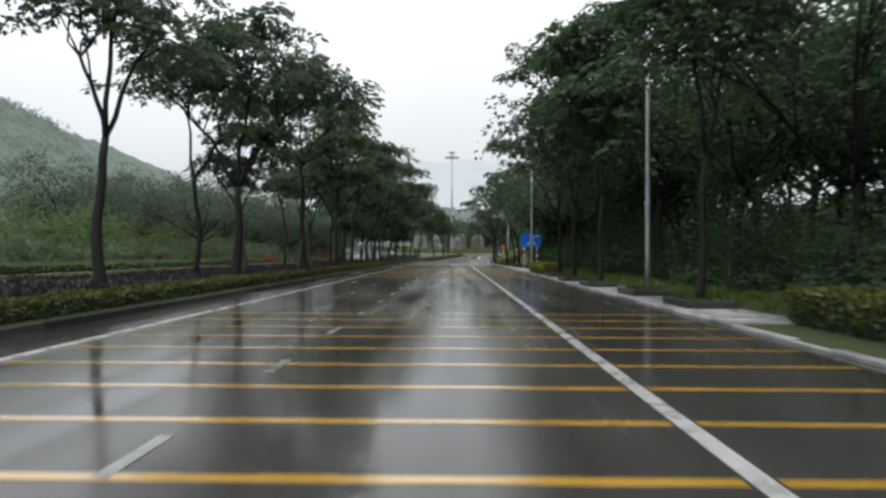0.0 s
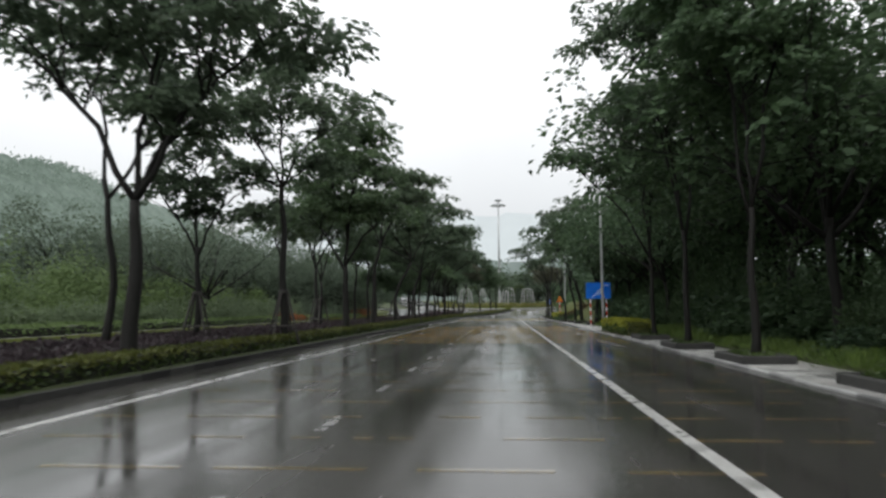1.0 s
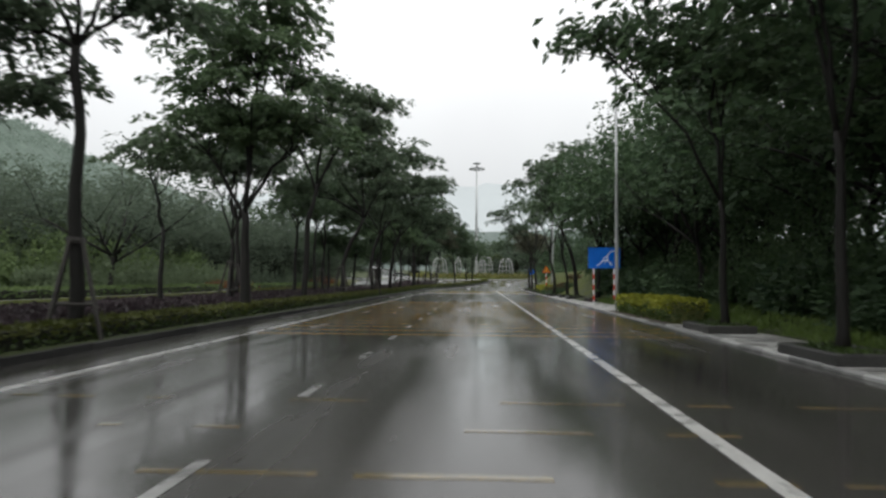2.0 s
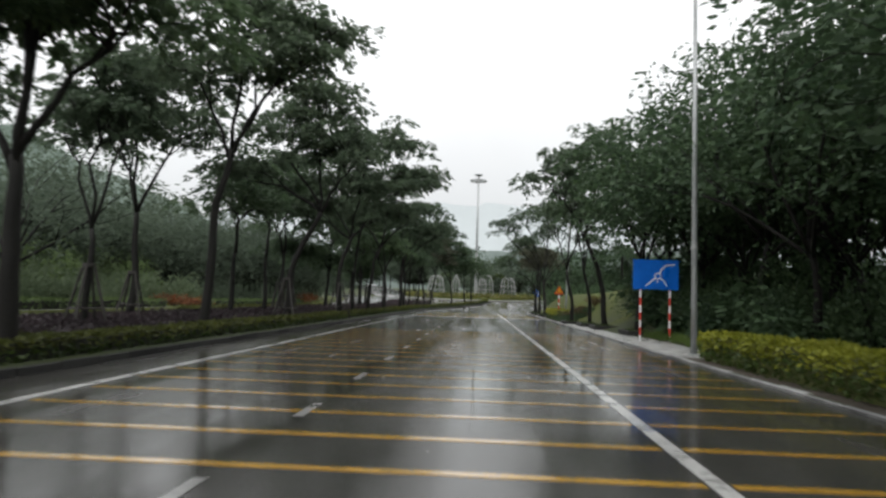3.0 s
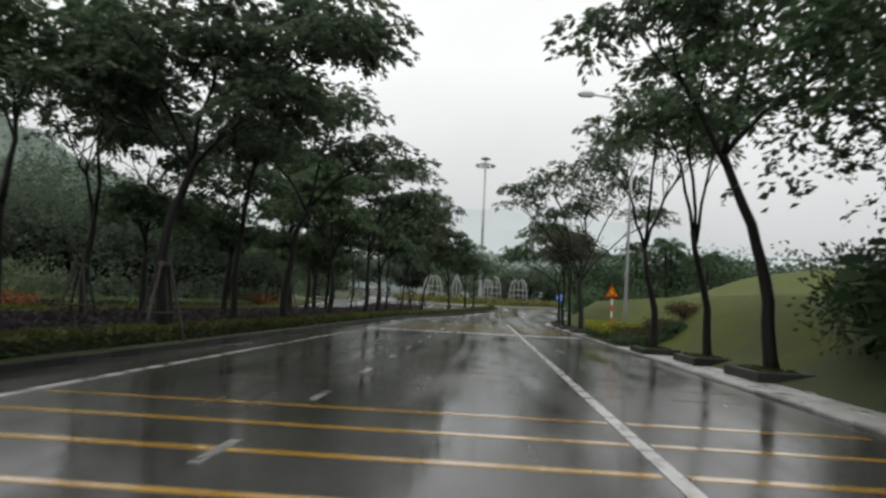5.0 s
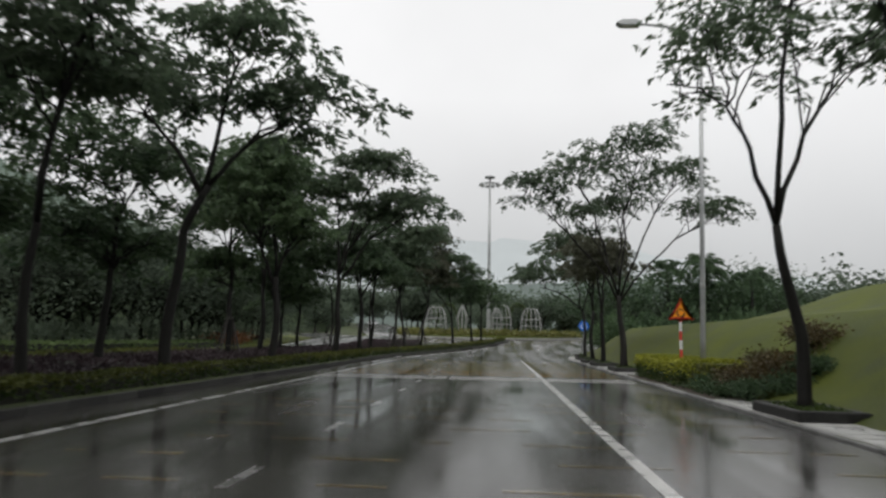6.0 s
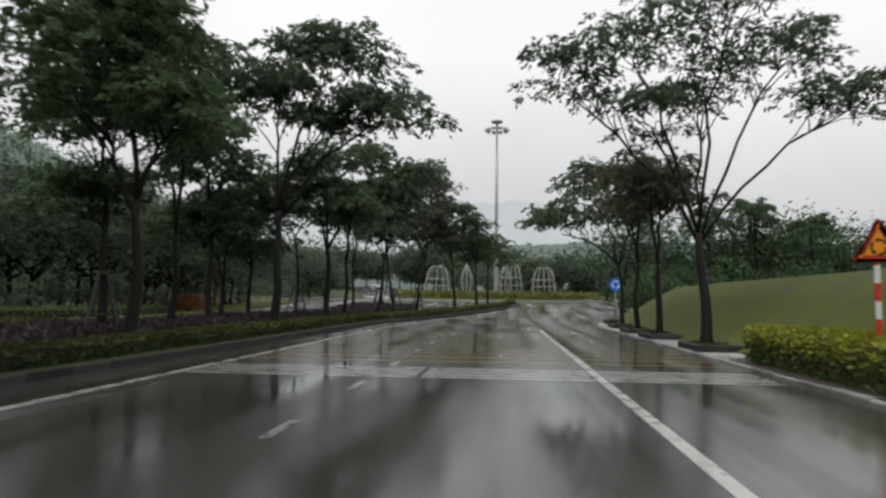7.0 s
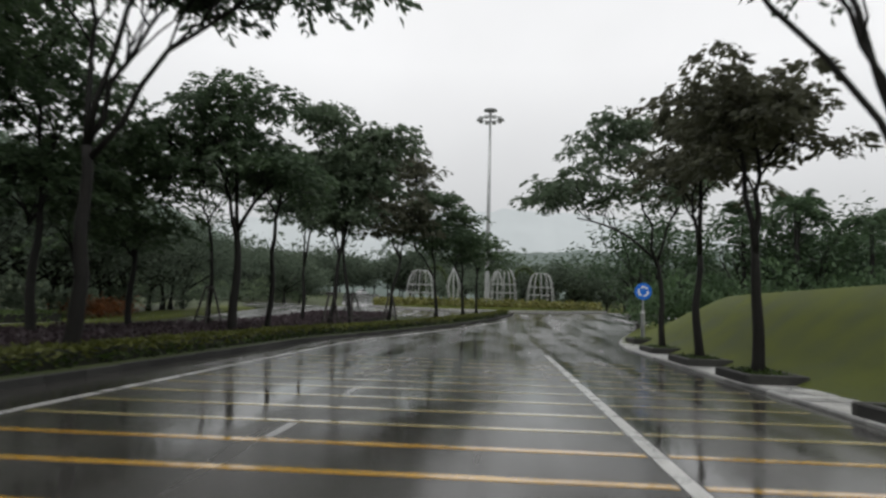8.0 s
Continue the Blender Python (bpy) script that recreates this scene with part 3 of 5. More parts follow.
    ways = off * np.array([1, 1, 0.3]) + rng.normal(size=off.shape) * np.array([0.22, 0.22, 0.1]) * size + np.array([0, 0, -0.16 * size])
    return g.mesh("trunk", M_BARK, True), (centres, ways, rng)


def plant_tree(name, seed, leaf, label, category, group, blade=(0.26, 0.11), **shape):
    """A first tree of its kind, to be copied."""
    trunk, (c, w, rg) = tree_meshes(seed, **shape)
    base = thing(name, (0, 0, -60), label, category, group)
    new("trunk", trunk).parent = base
    n = len(c)
    L = rg.uniform(0.7, 1.3, n) * blade[0]
    leaves(c, w, L, L * blade[1] / blade[0] * rg.uniform(0.8, 1.2, n), rg, "crown", leaf, base)
    return base


def set_tree(proto, x, y, scale=1.0, turn=0.0, wide=1.0, z=None):
    h = lie(x, y) - 0.03 if z is None else z
    m = Matrix.Translation((x, y, h)) @ Matrix.Rotation(radians(turn), 4, "Z") @ Matrix.Diagonal((scale * wide, scale * wide, scale, 1))
    return copy_thing(proto, m)


# ---- trees: kinds ----
STREET = "trees along the street"
WOODS = "trees of the roadside wood"
T_WOOD = plant_tree("woodland_tree", 83, M_WOOD, "dark leafy woodland tree on a thin trunk", "tree", WOODS, blade=(0.40, 0.175), height=10.5, fork=1.8, limbs=6, reach=3.0, spread=1.05, up=0.45, girth=0.15, per_tip=17, size=1.05, flat=0.8, lean=0.04, fill=1, fine=False)
T_WOOD2 = plant_tree("woodland_tree", 97, M_WOOD, "tall dark woodland tree in full wet leaf", "tree", WOODS, blade=(0.40, 0.175), height=12.5, fork=3.6, limbs=6, reach=3.2, spread=0.95, up=0.5, girth=0.17, per_tip=17, size=1.1, flat=0.75, lean=-0.05, fill=1, fine=False)
T_EDGE = plant_tree("woodland_tree", 113, M_WOOD, "dark leafy tree at the edge of the wood", "tree", WOODS, blade=(0.20, 0.10), height=9.8, fork=2.4, limbs=6, reach=2.8, spread=0.95, up=0.5, girth=0.14, per_tip=51, size=0.95, flat=0.6, lean=0.03, fill=1)
T_SHRUB = plant_tree("shrub", 101, M_WOOD, "dark round shrub under the trees", "shrub", "undergrowth", blade=(0.33, 0.16), height=2.4, fork=0.3, limbs=6, reach=0.8, spread=1.0, up=0.3, girth=0.05, per_tip=7, size=0.45, flat=0.8, lean=0.0, fill=1, fine=False)
# the next two kinds carry the haze of distance in their leaf colour
T_FAR = plant_tree("woodland_tree", 127, M_HAZELEAF, "far-wood tree, its leaves paled to grey-green for haze", "tree", WOODS, blade=(0.60, 0.36), height=11.0, fork=1.6, limbs=6, reach=3.2, spread=1.05, up=0.45, girth=0.16, per_tip=10, size=0.95, flat=0.8, lean=0.04, fill=1, fine=False)
T_HAZED = plant_tree("woodland_tree", 89, M_HAZELEAF, "tree beyond the opposite carriageway, leaves paled for haze", "tree", WOODS, blade=(0.29, 0.14), height=10.5, fork=1.8, limbs=6, reach=3.0, spread=1.05, up=0.45, girth=0.15, per_tip=26, size=1.05, flat=0.8, lean=0.04, fill=1, fine=False)
PROTOS = [T_HAZED, T_FAR, T_WOOD, T_WOOD2, T_EDGE, T_SHRUB]


# ---- street trees: each with its own trunk line and tiers of foliage ----
def arc(a, b, sag, n, rng, wander=0.05):
    """Points of a limb from a to b that bows upwards by sag, with a little wander."""
    out = []
    length = (b - a).length
    for k in range(n + 1):
        u = k / n
        p = a.lerp(b, u) + Vector((0, 0, sag * math.sin(math.pi * u)))
        if 0 < k < n:
            p += Vector(rng.normal(size=3)) * wander * length
        out.append(p)
    return out


def street_tree(x, y, seed, trunk, girth, tiers, label, leaf=M_LEAF, full=1.0, spray=0.72, blade=(0.22, 0.088), per_tip=105):
    """trunk: offsets (dx, z) of the stem up to its fork; tiers: (dx, dy, z, width, depth, height) of each mass of foliage."""
    rng = np.random.default_rng(seed)
    base = thing("street_tree", (x, y, lie(x, y) - 0.03), label, "tree", STREET)
    g = Geo()
    stem = []
    for k in range(len(trunk) - 1):
        (ax, az), (bx, bz) = trunk[k], trunk[k + 1]
        for i in range(4):
            u = i / 4
            w = 0.035 * math.sin((az + (bz - az) * u) * 2.3 + seed)
            stem.append(Vector((ax + (bx - ax) * u + w, 0.6 * w + 0.02 * math.cos(seed + 3 * u), az + (bz - az) * u)))
    stem.append(Vector((trunk[-1][0], 0, trunk[-1][1])))
    top = stem[-1].z
    rad = [0.82 * girth * (1.0 - 0.42 * p.z / top + 0.45 * max(0.0, 1 - p.z / 0.45) ** 2) for p in stem]
    stem[0].z = -0.08
    g.tube(stem, rad, 10)
    ends = []
    for dx, dy, z, w, d, h in tiers:
        mid = Vector((dx, dy, z))
        start = stem[-1] if rng.uniform() < 0.6 else stem[-2]
        heart = mid - Vector((0, 0, 0.45 * h)) + Vector(rng.normal(size=3)) * 0.12 * w
        limb = arc(start, heart, 0.10 * (heart - start).length, 6, rng, 0.014)
        r0 = girth * 0.58 / len(tiers) ** 0.4
        g.tube(limb, [r0 * (1 - 0.55 * k / 6) for k in range(7)], 7)
        knots = []
        for k in range(6):
            a = 2 * math.pi * (k + rng.uniform(-0.3, 0.3)) / 6
            q = mid + Vector((0.55 * w * math.cos(a), 0.55 * d * math.sin(a), h * rng.uniform(-0.35, 0.3)))
            twig = arc(limb[int(rng.integers(3, 7))], q, 0.12 * w, 5, rng, 0.03)
            g.tube(twig, [r0 * 0.40 * (1 - 0.55 * i / 5) for i in range(6)], 5)
            knots.append(q)
            knots.append(twig[3])
        n = int(9.5 * full * (w * d * h) ** (2 / 3)) + 4
        way = rng.normal(size=(n, 3))
        way /= np.linalg.norm(way, axis=1, keepdims=True)
        way[:, 2] = np.where(way[:, 2] < -0.45, -way[:, 2], way[:, 2])
        spread = rng.uniform(0.12, 1.0, n) ** 0.42 * rng.uniform(0.70, 1.26, n)
        tips = np.array(mid) + way * spread[:, None] * np.array([w, d, h])
        for p in tips:
            v = Vector(p)
            k = min(knots, key=lambda q: (q - v).length)
            g.tube(arc(k, v, 0.08, 3, rng, 0.06), [0.020, 0.016, 0.011, 0.006], 3)
        ends.append(tips)
    g.make("trunk", M_BARK, base, soft=True)
    ends = np.concatenate(ends)
    c, ways = sprays(ends, per_tip, spray, 0.38, rng)
    L = rng.uniform(0.65, 1.3, len(c)) * blade[0]
    leaves(c, ways, L, L * blade[1] / blade[0] * rng.uniform(0.8, 1.2, len(c)), rng, "crown", leaf, base)
    return base


OPEN = "slender street tree with an open, feathery layered crown"
LEANING = "street tree leaning over the road with a layered crown"
DENSE = "dense round-crowned dark green street tree"
YOUNG = "young street tree with thin fanned branches, held by timber props"
BARE = "wide street tree with thin, half-bare branches"
TALL = "tall street tree with tiers of leafy branches"
# median
street_tree(-9.2, -6.0, 1, [(0, 0), (0.1, 3.4)], 0.17, [(0, 0, 6.8, 2.4, 2.4, 1.5), (0.5, 0.4, 8.2, 1.8, 1.8, 1.0)], OPEN)
street_tree(-8.3, 4.6, 2, [(0, 0), (-0.14, 1.9), (0.05, 3.8)], 0.18, [(-0.5, 0, 7.2, 2.2, 2.3, 1.4), (1.0, 0.5, 6.3, 1.3, 1.5, 0.8), (0.2, 0.2, 8.4, 1.7, 1.7, 0.9)], OPEN, full=0.85)
street_tree(-7.3, 11.4, 3, [(0, 0), (0.05, 1.6), (0.0, 3.3)], 0.21, [(-1.7, 0, 7.0, 2.2, 2.2, 1.2), (2.1, 0, 6.5, 2.1, 2.1, 1.2), (0.2, 0, 8.2, 2.2, 2.2, 1.1), (0.7, 0.2, 5.0, 1.1, 1.2, 0.6)], "broad street tree with a wide dark layered crown", full=1.1)
street_tree(-10.2, 15.4, 4, [(0, 0), (0.10, 2.4), (-0.25, 4.6)], 0.14, [(-0.6, 0, 7.6, 2.0, 2.1, 1.5), (1.5, 0, 6.6, 1.5, 1.6, 1.0)], OPEN, full=0.8)
street_tree(-10.0, 20.1, 5, [(0, 0), (0.02, 1.8), (0.0, 3.2)], 0.15, [(-1.0, 0, 5.0, 1.2, 1.3, 0.7), (0.9, 0, 5.1, 1.2, 1.3, 0.7), (0, 0, 6.3, 1.3, 1.3, 0.8), (-0.2, 0.3, 4.4, 0.6, 0.7, 0.4)], YOUNG, full=0.7, spray=0.62)
street_tree(-6.9, 19.5, 6, [(0, 0), (0.0, 1.7), (-0.04, 3.5), (-0.10, 5.0)], 0.16, [(-1.4, 0, 7.1, 1.5, 1.6, 1.0), (1.4, 0, 7.3, 1.6, 1.7, 0.9), (0.0, 0, 8.5, 1.6, 1.6, 0.9), (-0.9, 0.1, 4.2, 0.6, 0.6, 0.5), (0.9, 0.2, 5.7, 0.8, 0.8, 0.5), (-1.1, -0.2, 5.5, 0.8, 0.8, 0.4)], OPEN, full=0.8)
street_tree(-6.8, 27.4, 7, [(0, 0), (0.08, 1.6), (0.0, 3.0)], 0.20, [(0.0, 0, 6.8, 2.3, 2.3, 1.9), (0.4, 0, 8.7, 1.5, 1.5, 0.9), (-1.2, 0, 5.2, 1.5, 1.5, 0.9), (1.3, 0, 5.3, 1.5, 1.5, 0.9)], DENSE, M_LEAFDARK, full=1.35)
street_tree(-10.3, 29.6, 8, [(0, 0), (0.1, 1.5), (0.05, 2.7)], 0.11, [(0, 0, 4.9, 1.6, 1.6, 1.2)], "young street tree with a thin twiggy crown", full=0.8, spray=0.6)
street_tree(-9.8, 34.5, 9, [(0, 0), (0.03, 1.4), (0.0, 2.6)], 0.12, [(-0.7, 0, 5.2, 1.3, 1.3, 1.1), (0.7, 0, 5.4, 1.3, 1.3, 1.1), (0, 0, 6.5, 1.3, 1.3, 0.8)], YOUNG, full=0.75, spray=0.62)
street_tree(-7.1, 35.4, 10, [(0, 0), (0.0, 1.8), (0.12, 3.4), (0.42, 4.9)], 0.16, [(-0.3, 0, 6.9, 1.7, 1.8, 0.9), (1.9, 0, 7.0, 1.7, 1.7, 0.9), (0.6, 0, 8.3, 2.0, 2.0, 1.0), (2.9, 0.2, 8.1, 1.3, 1.4, 0.7)], OPEN, full=0.95)
street_tree(-11.7, 40.3, 11, [(0, 0), (0.06, 2.0), (0.0, 3.7)], 0.17, [(-1.2, 0, 6.6, 1.9, 1.9, 1.2), (1.3, 0, 6.6, 1.9, 1.9, 1.2), (0, 0, 8.1, 2.0, 2.0, 1.1)], TALL, full=0.9)
street_tree(-7.2, 43.0, 12, [(0, 0), (0.10, 1.8), (0.5, 3.0), (1.15, 4.2)], 0.17, [(1.9, 0, 6.2, 1.9, 2.0, 1.2), (0.0, 0, 6.9, 2.0, 2.0, 1.2), (1.0, 0, 8.1, 1.8, 1.9, 0.9), (-1.8, 0, 5.7, 1.3, 1.4, 0.7)], LEANING, full=1.0)
street_tree(-10.6, 46.6, 30, [(0, 0), (-0.05, 1.5), (0.05, 2.8)], 0.15, [(0.0, 0, 5.0, 2.1, 2.1, 1.4)], DENSE, M_LEAFDARK, full=1.1)
street_tree(-6.9, 51.0, 13, [(0, 0), (-0.05, 1.6), (0.05, 2.9), (0.6, 4.2)], 0.17, [(0.0, 0, 6.4, 2.4, 2.2, 1.4), (3.3, 0, 6.7, 1.9, 1.9, 1.2), (1.4, 0, 8.5, 2.3, 2.2, 1.1), (-1.8, 0, 5.5, 1.4, 1.4, 0.9), (2.0, 0.2, 5.2, 1.2, 1.3, 0.7)], LEANING, full=1.25)
street_tree(-10.5, 50.6, 31, [(0, 0), (0.05, 1.7), (0.0, 3.2)], 0.14, [(0.0, 0, 6.2, 2.1, 2.1, 1.6)], DENSE, M_LEAFDARK, full=1.2)
street_tree(-7.2, 56.0, 32, [(0, 0), (0.04, 1.6), (0.1, 3.1)], 0.13, [(0.2, 0, 5.6, 1.9, 1.9, 1.3), (0.6, 0, 7.3, 1.5, 1.5, 0.9)], OPEN, full=1.1)
street_tree(-10.9, 54.6, 14, [(0, 0), (0.05, 1.8), (0.1, 3.4)], 0.14, [(0, 0, 6.2, 2.3, 2.2, 1.7), (0.3, 0, 8.0, 1.7, 1.7, 1.0)], TALL, full=1.15)
street_tree(-7.0, 60.4, 15, [(0, 0), (0.06, 1.8), (0.26, 3.3), (0.75, 4.4)], 0.17, [(-0.9, 0, 6.5, 1.8, 1.9, 0.8), (2.6, 0, 6.1, 1.8, 1.8, 0.8), (1.2, 0, 7.6, 2.2, 2.2, 0.9)], LEANING, full=0.85)
street_tree(-10.4, 63.6, 16, [(0, 0), (0.0, 1.5), (0.1, 2.8)], 0.16, [(0, 0, 5.4, 2.3, 2.2, 1.6), (-0.2, 0, 3.4, 2.1, 2.1, 1.2)], DENSE, M_LEAFDARK, full=1.3)
street_tree(-11.4, 58.8, 33, [(0, 0), (0.05, 1.2), (0.0, 2.4)], 0.15, [(0, 0, 5.8, 2.3, 2.3, 1.8), (0, 0, 3.6, 1.9, 1.9, 1.1)], DENSE, M_LEAFDARK, full=1.2)
street_tree(-7.1, 68.0, 17, [(0, 0), (0.05, 1.6), (0.0, 3.0)], 0.17, [(-0.9, 0, 5.5, 2.1, 2.1, 1.6), (-0.3, 0, 7.0, 1.5, 1.6, 0.9), (0.8, 0, 4.7, 1.0, 1.1, 0.8)], DENSE, M_LEAFDARK, full=1.35)
street_tree(-10.3, 72.2, 18, [(0, 0), (-0.05, 1.5), (0.0, 2.9)], 0.16, [(0, 0, 5.9, 2.4, 2.3, 1.8), (0.4, 0, 7.8, 1.8, 1.8, 1.1), (-0.6, 0, 3.6, 1.9, 1.9, 1.1)], DENSE, M_LEAFDARK, full=1.25)
street_tree(-6.85, 75.3, 19, [(0, 0), (0.22, 1.5), (0.14, 2.7), (0.12, 3.7)], 0.18, [(-0.2, 0, 7.3, 1.9, 2.0, 1.1), (3.1, 0, 6.7, 1.6, 1.6, 1.0), (1.5, 0, 8.4, 2.0, 2.0, 1.0), (1.4, 0, 6.4, 1.2, 1.3, 0.7)], TALL, full=1.1)
street_tree(-11.0, 80.2, 20, [(0, 0), (0.0, 1.7), (0.05, 3.2)], 0.17, [(-0.2, 0, 6.2, 2.5, 2.4, 1.7), (-0.4, 0, 8.2, 1.9, 1.9, 1.2), (-0.3, 0, 3.8, 2.1, 2.1, 1.2)], DENSE, M_LEAFDARK, full=1.2)
street_tree(-11.7, 83.0, 37, [(0, 0), (0.0, 0.9), (0.05, 1.6)], 0.14, [(0, 0, 3.6, 2.1, 2.1, 1.7), (0.3, 0, 5.2, 1.5, 1.5, 0.9)], DENSE, M_LEAFDARK, full=1.1, per_tip=85)
street_tree(-10.4, 76.2, 29, [(0, 0), (0.05, 1.6), (0.0, 3.3)], 0.16, [(-0.3, 0, 6.8, 2.2, 2.2, 1.7), (0.3, 0, 8.7, 1.7, 1.7, 1.0)], DENSE, M_LEAFDARK, full=1.25)
street_tree(-7.4, 83.8, 21, [(0, 0), (0.08, 1.7), (0.0, 3.2)], 0.18, [(-0.8, 0, 5.3, 2.3, 2.2, 1.7), (-0.4, 0, 7.0, 1.6, 1.6, 0.8), (1.1, 0, 4.9, 1.0, 1.1, 0.9)], DENSE, M_LEAFDARK, full=1.3)
street_tree(-10.2, 88.6, 22, [(0, 0), (0.05, 1.6), (0.0, 3.0)], 0.12, [(0, 0, 5.4, 1.8, 1.8, 1.4)], YOUNG, full=0.9, per_tip=80)
street_tree(-11.4, 85.4, 34, [(0, 0), (0.0, 1.5), (0.05, 2.8)], 0.14, [(0, 0, 4.9, 2.1, 2.0, 1.6), (0, 0, 3.2, 1.8, 1.8, 1.0)], DENSE, M_LEAFDARK, full=1.1, per_tip=80)
street_tree(-7.2, 86.4, 35, [(0, 0), (0.05, 1.6), (0.0, 2.9)], 0.13, [(0, 0, 5.2, 1.6, 1.7, 1.3)], DENSE, M_LEAFDARK, full=1.0, per_tip=80)
FAR = dict(per_tip=60, blade=(0.30, 0.12), spray=0.8)
street_tree(-6.2, 94.8, 29, [(0, 0), (-0.3, 1.7), (-0.55, 3.9)], 0.12, [(-0.2, 0, 6.0, 1.5, 1.5, 1.0), (-0.9, 0, 7.4, 1.4, 1.4, 0.9)], "slim street tree leaning against its neighbour", full=0.9, **FAR)
street_tree(-7.2, 94.6, 23, [(0, 0), (0.22, 2.0), (0.4, 3.8)], 0.14, [(-0.9, 0, 6.3, 2.0, 2.0, 1.5), (1.1, 0, 6.9, 2.0, 2.0, 1.4), (-0.7, 0, 9.1, 1.6, 1.6, 1.4), (2.2, 0, 8.3, 1.7, 1.7, 1.0), (0.2, 0, 4.9, 1.7, 1.7, 0.8), (0.8, 0, 8.0, 1.5, 1.5, 1.0)], TALL, full=1.05, **FAR)
street_tree(-9.6, 98.5, 24, [(0, 0), (0.05, 1.6), (0.0, 3.0)], 0.13, [(0, 0, 5.8, 2.3, 2.2, 1.8), (0.2, 0, 7.8, 1.8, 1.8, 1.1)], OPEN, full=1.1, **FAR)
street_tree(-6.6, 107.5, 25, [(0, 0), (0.2, 1.8), (0.65, 3.8)], 0.14, [(0.4, 0, 6.2, 2.6, 2.5, 2.0), (0.7, 0, 9.0, 2.4, 2.3, 1.7), (-1.3, 0, 7.6, 1.7, 1.7, 1.2)], TALL, M_BROWNLEAF, full=1.2, **FAR)
street_tree(-4.0, 112.0, 26, [(0, 0), (0.0, 1.4), (-0.15, 2.6)], 0.17, [(-0.8, 0, 5.4, 2.6, 2.5, 2.0), (-0.6, 0, 7.8, 2.1, 2.0, 1.3)], DENSE, M_LEAFDARK, full=1.1, **FAR)
street_tree(-2.3, 115.5, 27, [(0, 0), (0.0, 1.3), (-0.15, 2.5)], 0.16, [(-0.9, 0, 4.9, 2.4, 2.4, 2.0), (-0.6, 0, 7.0, 1.7, 1.7, 1.0)], DENSE, M_LEAFDARK, full=1.1, **FAR)
street_tree(-1.4, 119.5, 28, [(0, 0), (0.0, 1.2), (-0.1, 2.3)], 0.15, [(0, 0, 4.6, 2.3, 2.3, 1.9)], DENSE, M_LEAFDARK, full=1.1, **FAR)
# right verge
street_tree(6.4, -7.5, 41, [(0, 0), (0.0, 3.4)], 0.12, [(0, 0, 6.8, 2.3, 2.3, 1.6), (0.6, 0, 8.6, 2.0, 2.0, 1.2)], TALL, M_WOOD)
street_tree(6.6, -1.5, 42, [(0, 0), (0.1, 1.7), (0.0, 3.5)], 0.12, [(0, 0, 6.6, 2.3, 2.3, 1.6), (0.6, 0, 8.6, 2.0, 2.0, 1.2)], TALL, M_WOOD)
street_tree(5.5, 4.0, 43, [(0, 0), (0.05, 1.7), (0.1, 3.4)], 0.12, [(0.3, 0, 6.3, 2.2, 2.2, 1.6), (-0.6, 0, 8.2, 1.9, 1.9, 1.2)], TALL, M_WOOD, full=1.2)
street_tree(5.3, 13.6, 44, [(0, 0), (0.0, 1.7), (0.05, 3.3)], 0.12, [(0, 0, 6.4, 2.2, 2.2, 1.6), (-0.7, 0, 8.6, 2.0, 2.0, 1.2), (0.9, 0, 9.6, 1.7, 1.7, 1.0)], TALL, M_WOOD, full=1.15)
street_tree(5.2, 18.7, 45, [(0, 0), (0.05, 1.7), (0.0, 3.4)], 0.12, [(-0.2, 0, 6.8, 2.2, 2.2, 1.6), (-1.2, 0, 9.4, 1.8, 1.9, 1.1), (0.9, 0, 9.3, 1.9, 1.9, 1.3)], TALL, full=1.1)
street_tree(5.45, 24.2, 46, [(0, 0), (0.0, 1.5), (-0.05, 3.0)], 0.12, [(-0.3, 0, 6.0, 2.1, 2.1, 1.6), (-0.4, 0, 8.4, 1.8, 1.8, 1.2), (-2.5, 0, 6.7, 1.0, 1.1, 0.5)], DENSE, M_LEAFDARK, full=1.25)
street_tree(5.8, 50.3, 47, [(0, 0), (-0.10, 1.5), (-0.42, 3.0), (-1.0, 4.4)], 0.17, [(-2.3, 0, 7.0, 1.9, 2.0, 1.2), (-0.4, 0, 8.2, 2.0, 2.0, 1.2), (1.2, 0, 6.9, 1.5, 1.6, 1.0)], LEANING, full=0.9)
street_tree(5.7, 53.8, 48, [(0, 0), (-0.08, 1.3), (-0.45, 3.3)], 0.13, [(-1.2, 0, 5.7, 1.3, 1.4, 0.9), (0.3, 0, 6.2, 1.2, 1.3, 0.8), (-0.3, 0, 7.4, 1.3, 1.3, 0.8)], OPEN, full=0.85, spray=0.62)
street_tree(5.2, 57.2, 49, [(0, 0), (-0.05, 1.3), (-0.35, 3.1)], 0.14, [(-1.3, 0, 5.8, 1.4, 1.5, 0.9), (1.0, 0.2, 6.2, 1.5, 1.5, 0.9), (-0.1, 0, 7.6, 1.6, 1.6, 0.9)], BARE, full=0.85, spray=0.62, per_tip=75, blade=(0.17, 0.066))
street_tree(5.1, 72.5, 50, [(0, 0), (-0.04, 1.7), (-0.16, 2.9)], 0.18, [(-3.0, 0, 6.9, 1.4, 1.6, 0.9), (-1.5, 0.5, 8.0, 1.6, 1.7, 0.9), (0.4, -0.5, 8.6, 1.7, 1.7, 0.8), (2.1, 0.4, 7.6, 1.6, 1.7, 0.9), (3.2, -0.3, 6.0, 1.4, 1.5, 0.8), (0.1, 0.2, 6.6, 1.5, 1.6, 0.8), (-1.4, -0.4, 5.8, 1.1, 1.2, 0.6)], BARE, full=0.95, spray=0.62, per_tip=105, blade=(0.17, 0.066))
